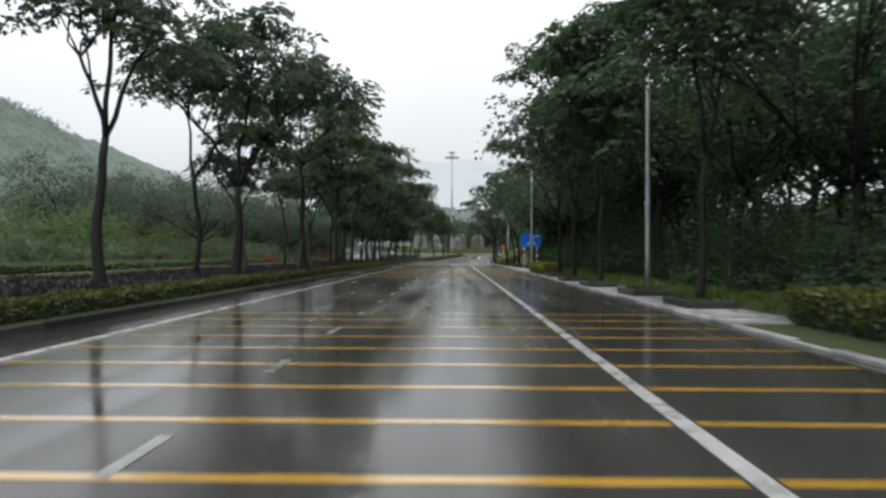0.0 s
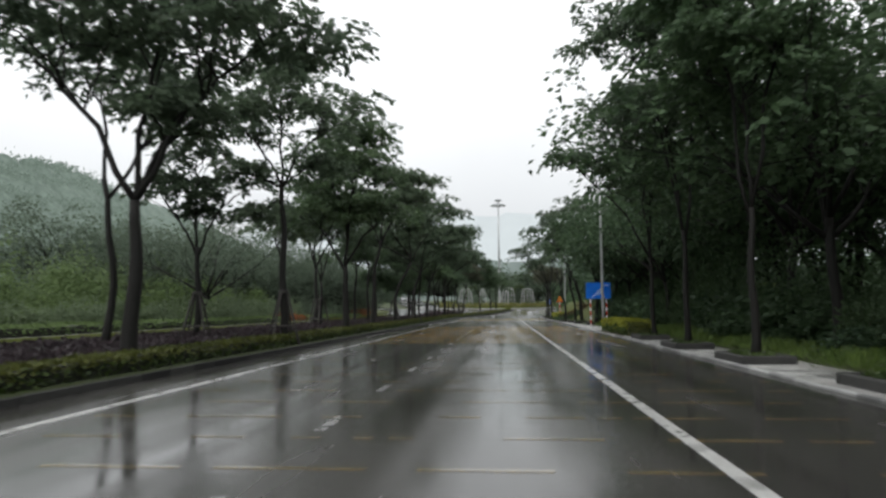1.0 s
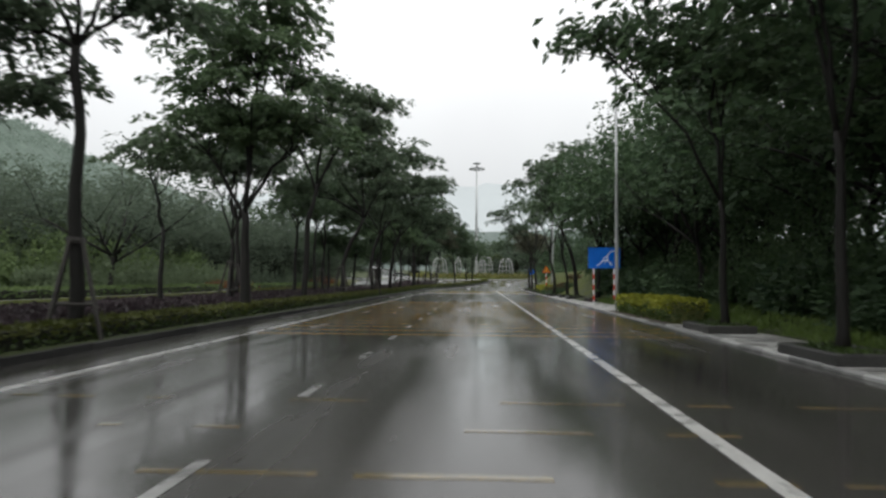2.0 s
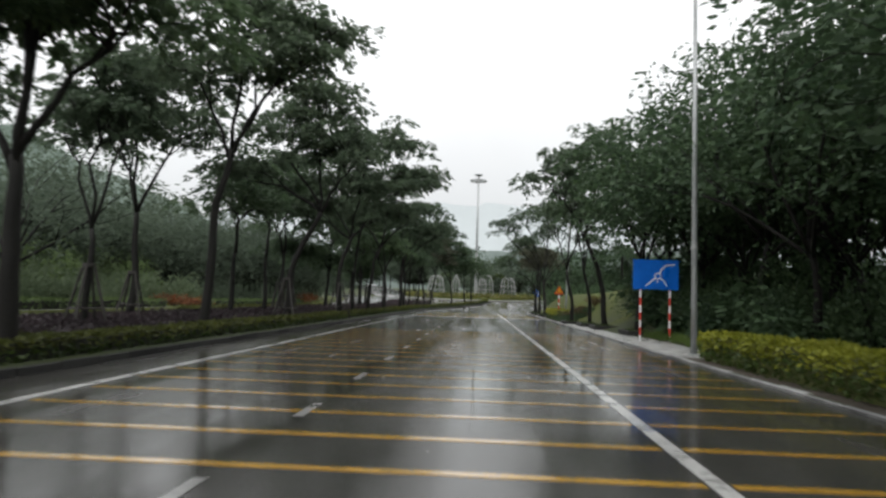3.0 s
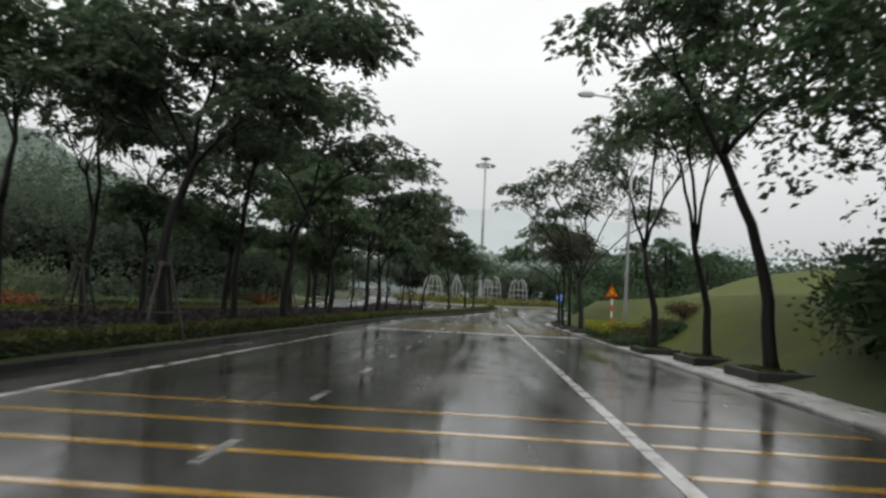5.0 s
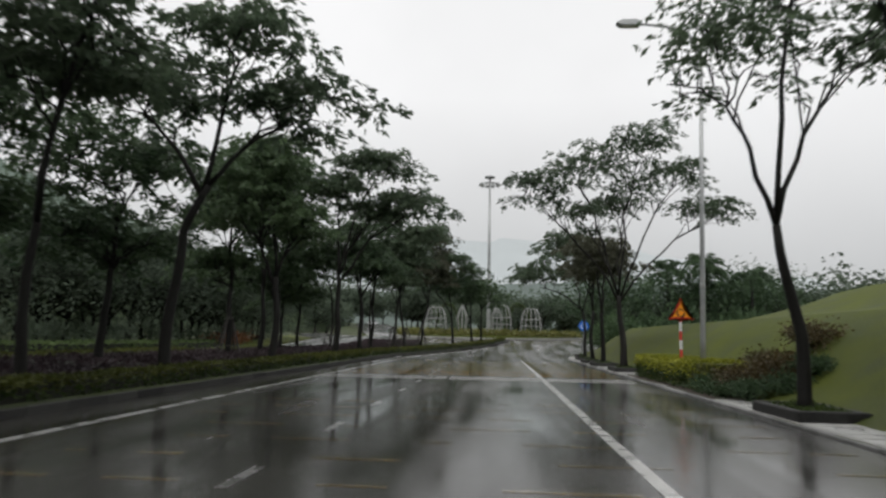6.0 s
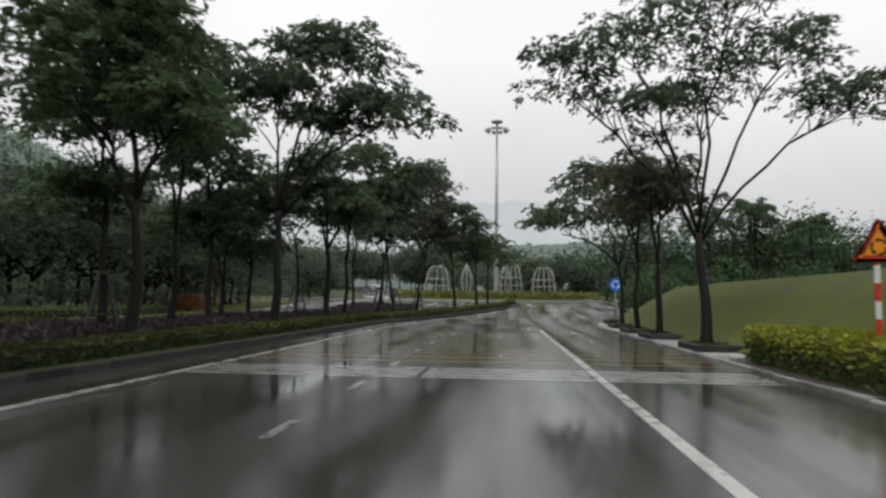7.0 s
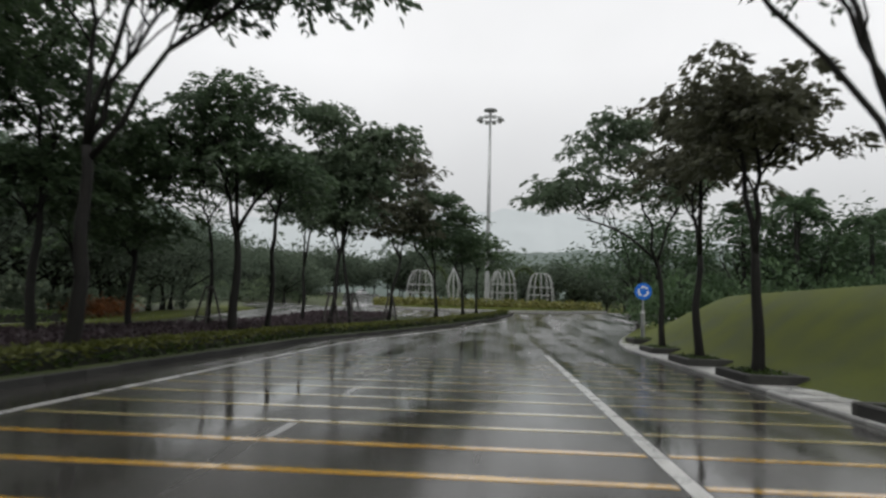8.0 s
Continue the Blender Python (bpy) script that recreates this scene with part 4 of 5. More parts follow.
street_tree(5.1, 77.8, 51, [(0, 0), (0.05, 1.4), (0.0, 2.6)], 0.15, [(0.2, 0, 4.6, 1.7, 1.7, 1.0), (-0.4, 0, 5.5, 1.2, 1.3, 0.6)], "round-crowned street tree with dense brownish-green leaves", M_BROWNLEAF, full=1.15)
street_tree(5.2, 81.8, 52, [(0, 0), (-0.05, 1.4), (0.05, 2.7)], 0.14, [(-0.2, 0, 4.7, 1.9, 1.8, 1.1), (0.3, 0, 5.8, 1.3, 1.3, 0.6)], "round-crowned street tree with dense brownish-green leaves", M_BROWNLEAF, full=1.15)
street_tree(5.45, 86.6, 53, [(0, 0), (0.0, 1.5), (-0.15, 2.9)], 0.13, [(-2.5, 0, 5.0, 1.7, 1.8, 1.2), (-1.2, 0, 6.4, 1.7, 1.7, 1.1), (0.6, 0, 5.2, 1.4, 1.4, 1.2)], OPEN, full=0.95)
for x, y, s, a, w in ((6.2, 45.2, 1.0, 60, 0.9), (9.2, 46.0, 0.85, 0, 1.0), (8.8, 41.5, 0.85, 140, 0.95), (10.2, 36.8, 0.9, 250, 0.95), (10.5, 49.0, 0.75, 80, 1.0)):
    set_tree(T_EDGE, x, y, s, a, w)

# the dark wood behind the right verge
rng = np.random.default_rng(19)
for k in range(42):
    y = -16 + 63 * ((k * 0.381966) % 1.0)
    x = 7.8 + 17 * ((k * 0.618034) % 1.0) ** 1.2
    if y > 25:
        x = max(x, 10.4 + 2.5 * ((k * 0.7548) % 1.0))
    set_tree(T_EDGE if x < 11.5 else T_WOOD if k % 2 else T_WOOD2, x, y + rng.uniform(-1, 1), rng.uniform(0.8, 1.1), rng.uniform(0, 360), rng.uniform(0.95, 1.2))
for k in range(30):
    y = -14 + 60 * ((k * 0.381966) % 1.0)
    x = 8.6 + 6 * ((k * 0.754878) % 1.0)
    set_tree(T_SHRUB, x, y, rng.uniform(0.6, 1.1), rng.uniform(0, 360), 1.2)
# large shrubs added out of sight behind the wood to block gaps of sky
for k in range(22):
    set_tree(T_SHRUB, 22 + 8 * ((k * 0.754878) % 1.0), -22 + 74 * k / 22, rng.uniform(1.7, 2.4), rng.uniform(0, 360), 1.2)
for k in range(12):
    set_tree(T_SHRUB, 17 + 9 * ((k * 0.618034) % 1.0), -16 + 64 * k / 12, rng.uniform(1.4, 2.1), rng.uniform(0, 360), 1.1)
for k in range(11):
    set_tree(T_SHRUB, 7.1 + 1.7 * ((k * 0.618034) % 1.0), -3 + 27 * k / 11, rng.uniform(0.28, 0.5), rng.uniform(0, 360), 1.3)
for x, y, a in ((10.0, 6.0, 0), (9.4, 11.5, 70), (8.4, 16.5, 200), (9.2, 21.0, 140), (10.4, 25.5, 290)):
    set_tree(T_EDGE, x, y, 1.22, a, 1.0)
set_tree(T_SHRUB, 8.6, 47.6, 1.25, 20, 1.15)
set_tree(T_SHRUB, 9.6, 49.6, 1.0, 120, 1.2)
for x, y, s, a in ((8.0, 43.6, 1.1, 30), (7.9, 47.0, 1.0, 190), (8.6, 39.4, 1.15, 110), (9.6, 44.6, 1.2, 260), (8.8, 36.6, 1.1, 300)):
    set_tree(T_EDGE, x, y, s, a, 0.9)
for x, y, s in ((7.6, 42.2, 0.8), (7.7, 45.4, 0.9), (8.1, 48.2, 0.9), (7.8, 40.2, 0.8), (8.4, 38.6, 0.9), (9.2, 43.4, 1.0), (8.3, 44.6, 0.8), (10.4, 51.0, 0.9), (8.0, 36.4, 0.6)):
    set_tree(T_SHRUB, x, y, s, 70 * x, 1.2)
# trees behind the lawn mound
for k in range(26):
    x = 11 + 49 * k / 26 + rng.uniform(-1, 1)
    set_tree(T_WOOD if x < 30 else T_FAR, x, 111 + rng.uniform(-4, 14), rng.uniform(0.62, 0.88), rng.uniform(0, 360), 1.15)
# the wood beyond the opposite carriageway
for k in range(46):
    y = 50 + 66 * ((k * 0.618034) % 1.0)
    x = -23.2 - 13 * ((k * 0.381966) % 1.0)
    near = 1.0 - 0.2 * ease(95, 116, y)
    set_tree(T_HAZED, x, y, near * rng.uniform(0.78, 1.02), rng.uniform(0, 360), 1.15)
# woods beyond the roundabout, with a gap for the road that climbs away
def by_north_road(x, y):
    return abs(x + 17 + (y - 162) * 0.225) < 12


for k in range(32):
    x, y = -110 + 190 * ((k * 0.618034) % 1.0), 205 + 50 * ((k * 0.381966) % 1.0)
    if not by_north_road(x, y):
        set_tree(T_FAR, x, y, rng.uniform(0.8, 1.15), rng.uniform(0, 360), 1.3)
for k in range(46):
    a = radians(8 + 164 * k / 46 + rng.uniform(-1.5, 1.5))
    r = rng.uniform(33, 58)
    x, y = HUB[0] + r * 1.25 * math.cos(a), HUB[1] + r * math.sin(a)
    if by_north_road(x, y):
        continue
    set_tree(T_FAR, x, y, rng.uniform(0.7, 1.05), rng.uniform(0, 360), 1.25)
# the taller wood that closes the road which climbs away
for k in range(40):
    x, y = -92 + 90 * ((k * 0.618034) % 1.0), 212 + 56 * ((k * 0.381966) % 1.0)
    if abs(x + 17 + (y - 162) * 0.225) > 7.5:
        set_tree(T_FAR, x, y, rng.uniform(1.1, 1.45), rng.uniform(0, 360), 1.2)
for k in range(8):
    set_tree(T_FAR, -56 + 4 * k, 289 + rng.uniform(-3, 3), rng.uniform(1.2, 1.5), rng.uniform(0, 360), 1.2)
for p in PROTOS:
    for o in (*p.children_recursive, p):
        bpy.data.objects.remove(o)


# ---- timber props round the younger median trees ----
def tree_props(x, y, turn, h=1.7):
    base = thing("tree_support", pose(x, y, lie(x, y), 0, 0, turn), "four timber props tied round a median tree", "tree support", "tree supports")
    for k in range(4):
        a = radians(45 + 90 * k)
        g = Geo()
        g.tube([(0.6 * math.cos(a), 0.6 * math.sin(a), -0.05), (0.12 * math.cos(a), 0.12 * math.sin(a), h)], [0.04, 0.035], 7)
        g.make("prop", M_STAKE, base)
    for k in range(4):
        a, b = radians(45 + 90 * k), radians(135 + 90 * k)
        g = Geo()
        g.tube([(0.42 * math.cos(a), 0.42 * math.sin(a), 0.58), (0.42 * math.cos(b), 0.42 * math.sin(b), 0.58)], [0.028, 0.028], 6)
        g.make("crossbar", M_STAKE, base)
    g = Geo()
    g.lathe([(0.15, h - 0.10), (0.16, h - 0.05), (0.15, h)], 10)
    g.make("tie", M_STAKE, base)


for x, y, a in ((-10.0, 20.1, 10), (-6.9, 19.5, 30), (-9.8, 34.5, 50), (-7.2, 43.0, 0), (-6.9, 51.0, 40), (-11.7, 40.3, 15), (-7.15, 94.6, 20), (-6.25, 94.8, 60), (-6.5, 107.5, 15), (-10.2, 88.6, 60), (-10.9, 54.4, 10), (-10.3, 72.2, 35)):
    tree_props(x, y, a)


# ---- hedges and beds ----
def hedge(name, x0, x1, y0, y1, h, m, per_m2, label, seed, lumpy=0.05, size=0.09, shift=False, base_m=None, lime=None, category="hedge"):
    """A clipped hedge: a core that fills its inside and a skin of small leaves on top and sides."""
    rng = np.random.default_rng(seed)
    base = thing(name, ((x0 + x1) / 2, y0, 0), label, category)
    ox, oy = (x0 + x1) / 2, y0
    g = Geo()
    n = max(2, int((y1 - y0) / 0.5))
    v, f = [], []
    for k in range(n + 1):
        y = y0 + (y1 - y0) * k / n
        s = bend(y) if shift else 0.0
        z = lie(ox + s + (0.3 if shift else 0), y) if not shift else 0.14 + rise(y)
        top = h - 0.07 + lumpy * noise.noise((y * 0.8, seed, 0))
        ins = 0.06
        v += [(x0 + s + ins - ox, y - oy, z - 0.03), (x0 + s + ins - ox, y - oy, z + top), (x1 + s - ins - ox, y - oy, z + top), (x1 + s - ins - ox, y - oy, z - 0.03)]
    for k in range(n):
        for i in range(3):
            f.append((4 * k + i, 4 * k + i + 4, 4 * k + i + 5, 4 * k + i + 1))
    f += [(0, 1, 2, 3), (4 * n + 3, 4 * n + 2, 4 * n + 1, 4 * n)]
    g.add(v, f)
    # M_CORE paints the inner shade that shows between the leaves
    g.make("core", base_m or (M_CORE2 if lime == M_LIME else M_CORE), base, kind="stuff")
    w, d = x1 - x0, y1 - y0

    def skin(count, which):
        u = rng.uniform(0, 1, (count, 2))
        p, nrm = np.zeros((count, 3)), np.zeros((count, 3))
        if which == "top":
            p[:, 0], p[:, 1], p[:, 2] = x0 + w * u[:, 0], y0 + d * u[:, 1], h - 0.05
            nrm[:, 2] = 1
        elif which in ("left", "right"):
            p[:, 0], p[:, 1], p[:, 2] = (x0 if which == "left" else x1) + rng.normal(size=count) * 0.02, y0 + d * u[:, 1], h * u[:, 0] ** 0.8
            nrm[:, 0] = -1 if which == "left" else 1
        else:
            p[:, 0], p[:, 1], p[:, 2] = x0 + w * u[:, 0], y0 if which == "near" else y1, h * u[:, 1] ** 0.8
            nrm[:, 1] = -1 if which == "near" else 1
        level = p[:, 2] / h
        for i in range(count):
            y = p[i, 1]
            s = bend(y) if shift else 0.0
            z = 0.14 + rise(y) if shift else lie(ox, y)
            p[i, 2] += z + lumpy * noise.noise((y * 0.8, seed, 0)) + 0.5 * lumpy * noise.noise((y * 3.1, p[i, 0] * 3.1, seed))
            p[i, 0] += s - ox
            p[i, 1] -= oy
        nrm += rng.normal(size=nrm.shape) * 0.7
        return p, nrm, level

    for which, area in (("top", w * d), ("left", h * d), ("right", h * d), ("near", w * h), ("far", w * h)):
        c = max(4, int(area * per_m2 * (1.5 if which == "top" else 1.0)))
        p, nrm, grade = skin(c, which)
        L = rng.uniform(0.7, 1.4, c) * size
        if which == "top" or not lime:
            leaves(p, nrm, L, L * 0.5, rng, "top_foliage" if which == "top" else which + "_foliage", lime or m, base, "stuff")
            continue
        # young only marks height: higher leaves lime, lower ones darkened for shade
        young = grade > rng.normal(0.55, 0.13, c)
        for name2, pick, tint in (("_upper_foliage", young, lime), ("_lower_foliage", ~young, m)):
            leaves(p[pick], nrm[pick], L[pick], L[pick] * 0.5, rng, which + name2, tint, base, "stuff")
    return base


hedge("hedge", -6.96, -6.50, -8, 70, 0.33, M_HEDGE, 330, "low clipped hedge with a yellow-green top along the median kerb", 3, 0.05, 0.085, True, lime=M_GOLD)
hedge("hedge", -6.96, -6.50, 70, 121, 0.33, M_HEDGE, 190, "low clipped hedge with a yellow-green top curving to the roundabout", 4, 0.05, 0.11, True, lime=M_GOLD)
hedge("planted_bed", -12.2, -7.02, -8, 60, 0.30, M_PURPLE, 68, "bed of dull purple bedding shrubs on the median", 6, 0.14, 0.11, False, category="plant bed")
hedge("planted_bed", -12.2, -7.02, 60, 112, 0.30, M_PURPLE, 40, "bed of dark purple bedding shrubs under the median trees", 7, 0.14, 0.14, False, category="plant bed")
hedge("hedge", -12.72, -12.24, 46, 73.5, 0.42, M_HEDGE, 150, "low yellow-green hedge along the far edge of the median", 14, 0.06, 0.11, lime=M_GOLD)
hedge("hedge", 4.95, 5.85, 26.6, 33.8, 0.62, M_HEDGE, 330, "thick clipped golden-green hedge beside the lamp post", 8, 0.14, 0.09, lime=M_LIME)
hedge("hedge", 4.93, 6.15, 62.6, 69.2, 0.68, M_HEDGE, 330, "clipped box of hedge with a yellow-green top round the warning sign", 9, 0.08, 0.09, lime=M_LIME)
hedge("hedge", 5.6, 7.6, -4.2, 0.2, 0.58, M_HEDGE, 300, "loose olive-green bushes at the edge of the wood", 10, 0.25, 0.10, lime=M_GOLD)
hedge("hedge", -22.3, -20.6, -6, 62, 0.45, M_BRUSH, 45, "low green hedge along the opposite kerb", 13, 0.12, 0.16)
hedge("hedge", -22.3, -20.6, 68.5, 96, 0.45, M_BRUSH, 45, "low green hedge along the opposite kerb", 15, 0.12, 0.16)


def bush(x, y, r, h, m, label, n, size, seed, name="shrub", category="shrub", z=None):
    """A loose bush: twigs from one root and leaves in uneven clumps."""
    rng = np.random.default_rng(seed)
    base = thing(name, (x, y, lie(x, y) if z is None else z), label, category)
    for k in range(9):
        a, t = rng.uniform(0, 6.28), rng.uniform(0.2, 0.9)
        g = Geo()
        g.tube([(0, 0, -0.03), (0.4 * r * math.cos(a) * t, 0.4 * r * math.sin(a) * t, h * 0.4), (0.8 * r * math.cos(a) * t, 0.8 * r * math.sin(a) * t, h * 0.8)], [0.03, 0.02, 0.008], 4)
        g.make("stem", M_BARK, base)
    w = rng.normal(size=(14, 3))
    w /= np.linalg.norm(w, axis=1, keepdims=True)
    w[:, 2] = np.abs(w[:, 2])
    heads = w * np.array([r * 0.7, r * 0.7, h * 0.55]) + np.array([0, 0, h * 0.35])
    pick = rng.integers(0, 14, n)
    off = rng.normal(size=(n, 3)) * np.array([r * 0.28, r * 0.28, h * 0.18])
    p = heads[pick] + off
    p[:, 2] = np.maximum(p[:, 2], 0.04)
    L = rng.uniform(0.7, 1.3, n) * size
    leaves(p, off + rng.normal(size=off.shape) * 0.1, L, L * 0.5, rng, "foliage", m, base, "stuff")
    return base


bush(-21.7, 101.0, 1.7, 0.95, M_FLAME, "low rounded orange-brown shrub beyond the opposite kerb", 2600, 0.14, 31)
bush(-21.5, 65.2, 1.6, 0.7, M_FLAME, "orange-brown shrub in a gap of the opposite hedge", 2000, 0.13, 32)


for x, y, r, sd in ((5.75, 61.7, 0.62, 41), (6.5, 61.9, 0.6, 42), (5.6, 60.7, 0.55, 43), (6.4, 60.8, 0.6, 44), (7.2, 61.4, 0.6, 45)):
    bush(x, y, r, 0.5, M_RUST, "dull red-brown bedding shrub beside the clipped hedge", 2000, 0.07, sd)
for x, y, sd in ((5.15, 61.9, 71), (5.1, 60.9, 72), (5.3, 59.9, 73), (6.0, 59.8, 74), (6.6, 60.0, 75)):
    bush(x, y, 0.42, 0.34, M_WOOD, "low dark green ground cover beside the pavement", 1300, 0.07, sd)

bush(7.3, 49.7, 0.95, 1.7, M_WOOD, "round dark green shrub at the foot of the mound", 3000, 0.12, 46)


def palm(x, y, h, seed):
    """A ringed trunk and a head of arching, feathered fronds."""
    rng = np.random.default_rng(seed)
    base = thing("palm", (x, y, lie(x, y) - 0.05), "feathery palm behind the lawn mound", "palm", "palms behind the mound")
    g = Geo()
    g.lathe([(0.24, 0.0), (0.17, 0.4), (0.15, h * 0.5), (0.13, h), (0.05, h + 0.3)], 10)
    g.make("trunk", M_BARK, base, soft=True)
    for k in range(16):
        a, lift = 2.4 * k, rng.uniform(0.0, 1.9)
        out = np.array([math.cos(a), math.sin(a), 0.0])
        n = 9
        u = np.linspace(0, 1, n)
        pts = np.array([0, 0, h + 0.15]) + out * (2.3 * u * math.cos(lift * 0.6))[:, None]
        pts[:, 2] += 1.6 * lift * u - 2.0 * u ** 2
        g = Geo()
        g.tube([tuple(p) for p in pts], list(0.03 * (1 - 0.8 * u)), 4)
        frond = g.make("frond", M_WOOD, base)
        m = 70
        v = rng.uniform(0.12, 1, m)
        root = np.stack([np.interp(v, u, pts[:, i]) for i in range(3)], 1)
        side = np.array([-out[1], out[0], 0.0])
        ways = side * rng.choice((-1.0, 1.0), (m, 1)) + out * 0.6 + np.array([0, 0, -0.55]) + rng.normal(size=(m, 3)) * 0.12
        L = 0.62 * np.sin(0.35 + 2.5 * v) + 0.12
        leaves(root, ways, L, L * 0.09 + 0.02, rng, "blade", M_WOOD, frond, "stuff")


for x, y, h, sd in ((15.6, 108.5, 6.9, 1), (18.0, 106.5, 7.2, 2), (19.2, 109.0, 7.6, 3), (22.0, 106.0, 6.0, 4)):
    palm(x, y, h, sd)


# ---- scrub and grass, past counting ----
def scatter(name, spots, r, h, per, size, m, seed, label, category, aspect=0.55, upright=0.3, shell=False):
    rng = np.random.default_rng(seed)
    n = len(spots)
    c = np.repeat(np.array([(x, y, lie(x, y)) for x, y in spots]), per, axis=0)
    k = np.repeat(rng.uniform(0.45, 1.45, n), per)[:, None]
    lobes = rng.normal(size=(n, 6, 3))
    lobes /= np.linalg.norm(lobes, axis=2, keepdims=True)
    lobes[:, :, 2] = np.abs(lobes[:, :, 2])
    d = rng.normal(size=c.shape)
    d /= np.linalg.norm(d, axis=1, keepdims=True)
    d[:, 2] = np.abs(d[:, 2]) * 0.9 + 0.1 * d[:, 2]
    lobe = lobes[np.repeat(np.arange(n), per), rng.integers(0, 6, n * per)]
    q = (lobe * 0.58 + d * 0.44 * rng.uniform(0.75, 1.05, (len(c), 1))) * k * np.array([r, r, h])
    q[:, 2] = np.maximum(q[:, 2], 0.02)
    L = rng.uniform(0.7, 1.3, len(c)) * size
    if shell:
        ways = np.cross(d, rng.normal(size=d.shape)) + d * 0.3 - np.array([0, 0, 0.25])
        return leaves(c + q, ways, L, L * aspect, rng, name, m, None, "stuff", label, category, d + rng.normal(size=d.shape) * 0.35)
    return leaves(c + q, d + rng.normal(size=d.shape) * 0.5 + np.array([0, 0, upright]), L, L * aspect, rng, name, m, None, "stuff", label, category)


rng = np.random.default_rng(29)
spots = [(-22.9 - 1.8 * rng.uniform(), y) for y in rng.uniform(-6, 74, 60)]
scatter("scrub", spots, 1.25, 1.9, 380, 0.17, M_HAZESCRUB, 50, "low grey-green bushes along the opposite kerb, paled for haze", "scrub", 0.75, shell=True)
spots = [(-25.0 - 3.2 * rng.uniform(), y) for y in rng.uniform(-6, 74, 64)]
scatter("scrub", spots, 1.9, 3.4, 520, 0.19, M_BRUSH, 51, "rounded bright green bushes beyond the opposite carriageway", "scrub", 0.75, shell=True)
spots = [(-28.2 - 4.5 * rng.uniform(), y) for y in rng.uniform(-8, 74, 60)]
scatter("scrub", spots, 2.5, 5.0, 560, 0.24, M_SCRUB, 49, "tall dull green scrub on the rising ground", "scrub", 0.75, shell=True)
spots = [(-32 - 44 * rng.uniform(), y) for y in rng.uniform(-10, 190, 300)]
scatter("field_scrub", spots, 3.2, 5.4, 220, 0.4, M_HAZESCRUB, 52, "green scrub and young trees on the open ground, paled for haze", "scrub", 0.75, shell=True)
spots = [(x, y) for x, y in zip(6.0 + 5.0 * rng.uniform(0, 1, 760) ** 1.6, rng.uniform(-10, 44, 760)) if not (26 < y < 34.5 and x < 6.2)]
scatter("long_grass", spots, 0.34, 0.16, 46, 0.22, M_GRASS, 53, "long wet grass and weeds under the wood", "grass", 0.10, 0.9)
spots = [(x, y) for x, y in zip(rng.uniform(12, 24, 220), rng.uniform(-14, 46, 220))]
scatter("undergrowth", spots, 1.0, 1.2, 60, 0.24, M_WOOD, 54, "dark undergrowth between the woodland trunks", "undergrowth")
spots = [(x, y) for x, y in zip(rng.uniform(-40, -21.5, 230), rng.uniform(46, 97, 230))]
spots += [(x, y) for x, y in zip(rng.uniform(-44, -22, 110), rng.uniform(97, 128, 110))]
far = [p for p in spots if p[1] > 72]
spots = [p for p in spots if p[1] <= 72]
scatter("undergrowth", far, 1.5, 2.6, 100, 0.24, M_HAZELEAF, 63, "thicket beyond the opposite carriageway, leaves paled for haze", "undergrowth")
scatter("undergrowth", spots, 1.3, 2.2, 60, 0.3, M_HAZESCRUB, 56, "green undergrowth beyond the opposite carriageway, paled for haze", "undergrowth")
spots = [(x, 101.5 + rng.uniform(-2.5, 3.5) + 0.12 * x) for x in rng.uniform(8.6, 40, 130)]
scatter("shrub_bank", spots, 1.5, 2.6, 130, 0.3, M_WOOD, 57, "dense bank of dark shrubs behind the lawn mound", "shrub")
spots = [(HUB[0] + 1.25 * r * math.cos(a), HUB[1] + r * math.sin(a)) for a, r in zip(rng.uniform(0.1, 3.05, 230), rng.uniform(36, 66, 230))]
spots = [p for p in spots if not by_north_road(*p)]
scatter("far_undergrowth", spots, 2.8, 4.4, 120, 0.6, M_HAZELEAF, 58, "undergrowth of the wood beyond the roundabout, paled for haze", "undergrowth")
spots = [(x, y) for x, y in zip(rng.uniform(9.0, 14, 150), rng.uniform(-10, 47, 150))]
scatter("undergrowth", spots, 1.3, 3.0, 220, 0.13, M_EDGE, 59, "dense dark saplings along the edge of the wood", "undergrowth")
spots = [(x, y) for x, y in zip(rng.uniform(8.2, 9.6, 75), rng.uniform(-8, 47, 75)) if not 26 < y < 35 or x > 8.8]
scatter("wood_edge", spots, 1.1, 3.6, 400, 0.115, M_EDGE, 60, "leafy saplings and creepers hanging over the wood's edge", "undergrowth")
spots = [(x, y) for x, y in zip(rng.uniform(7.4, 8.6, 34), rng.uniform(36, 49, 34))]
scatter("wood_edge", spots, 0.9, 1.9, 190, 0.14, M_EDGE, 62, "low dark shrubs at the wood's edge behind the direction sign", "undergrowth")
spots = [(x, y) for x, y in zip(rng.uniform(9.5, 17, 90), rng.uniform(42, 53, 90))]
scatter("undergrowth", spots, 1.5, 3.4, 150, 0.2, M_EDGE, 64, "dense thicket at the far end of the wood", "undergrowth")


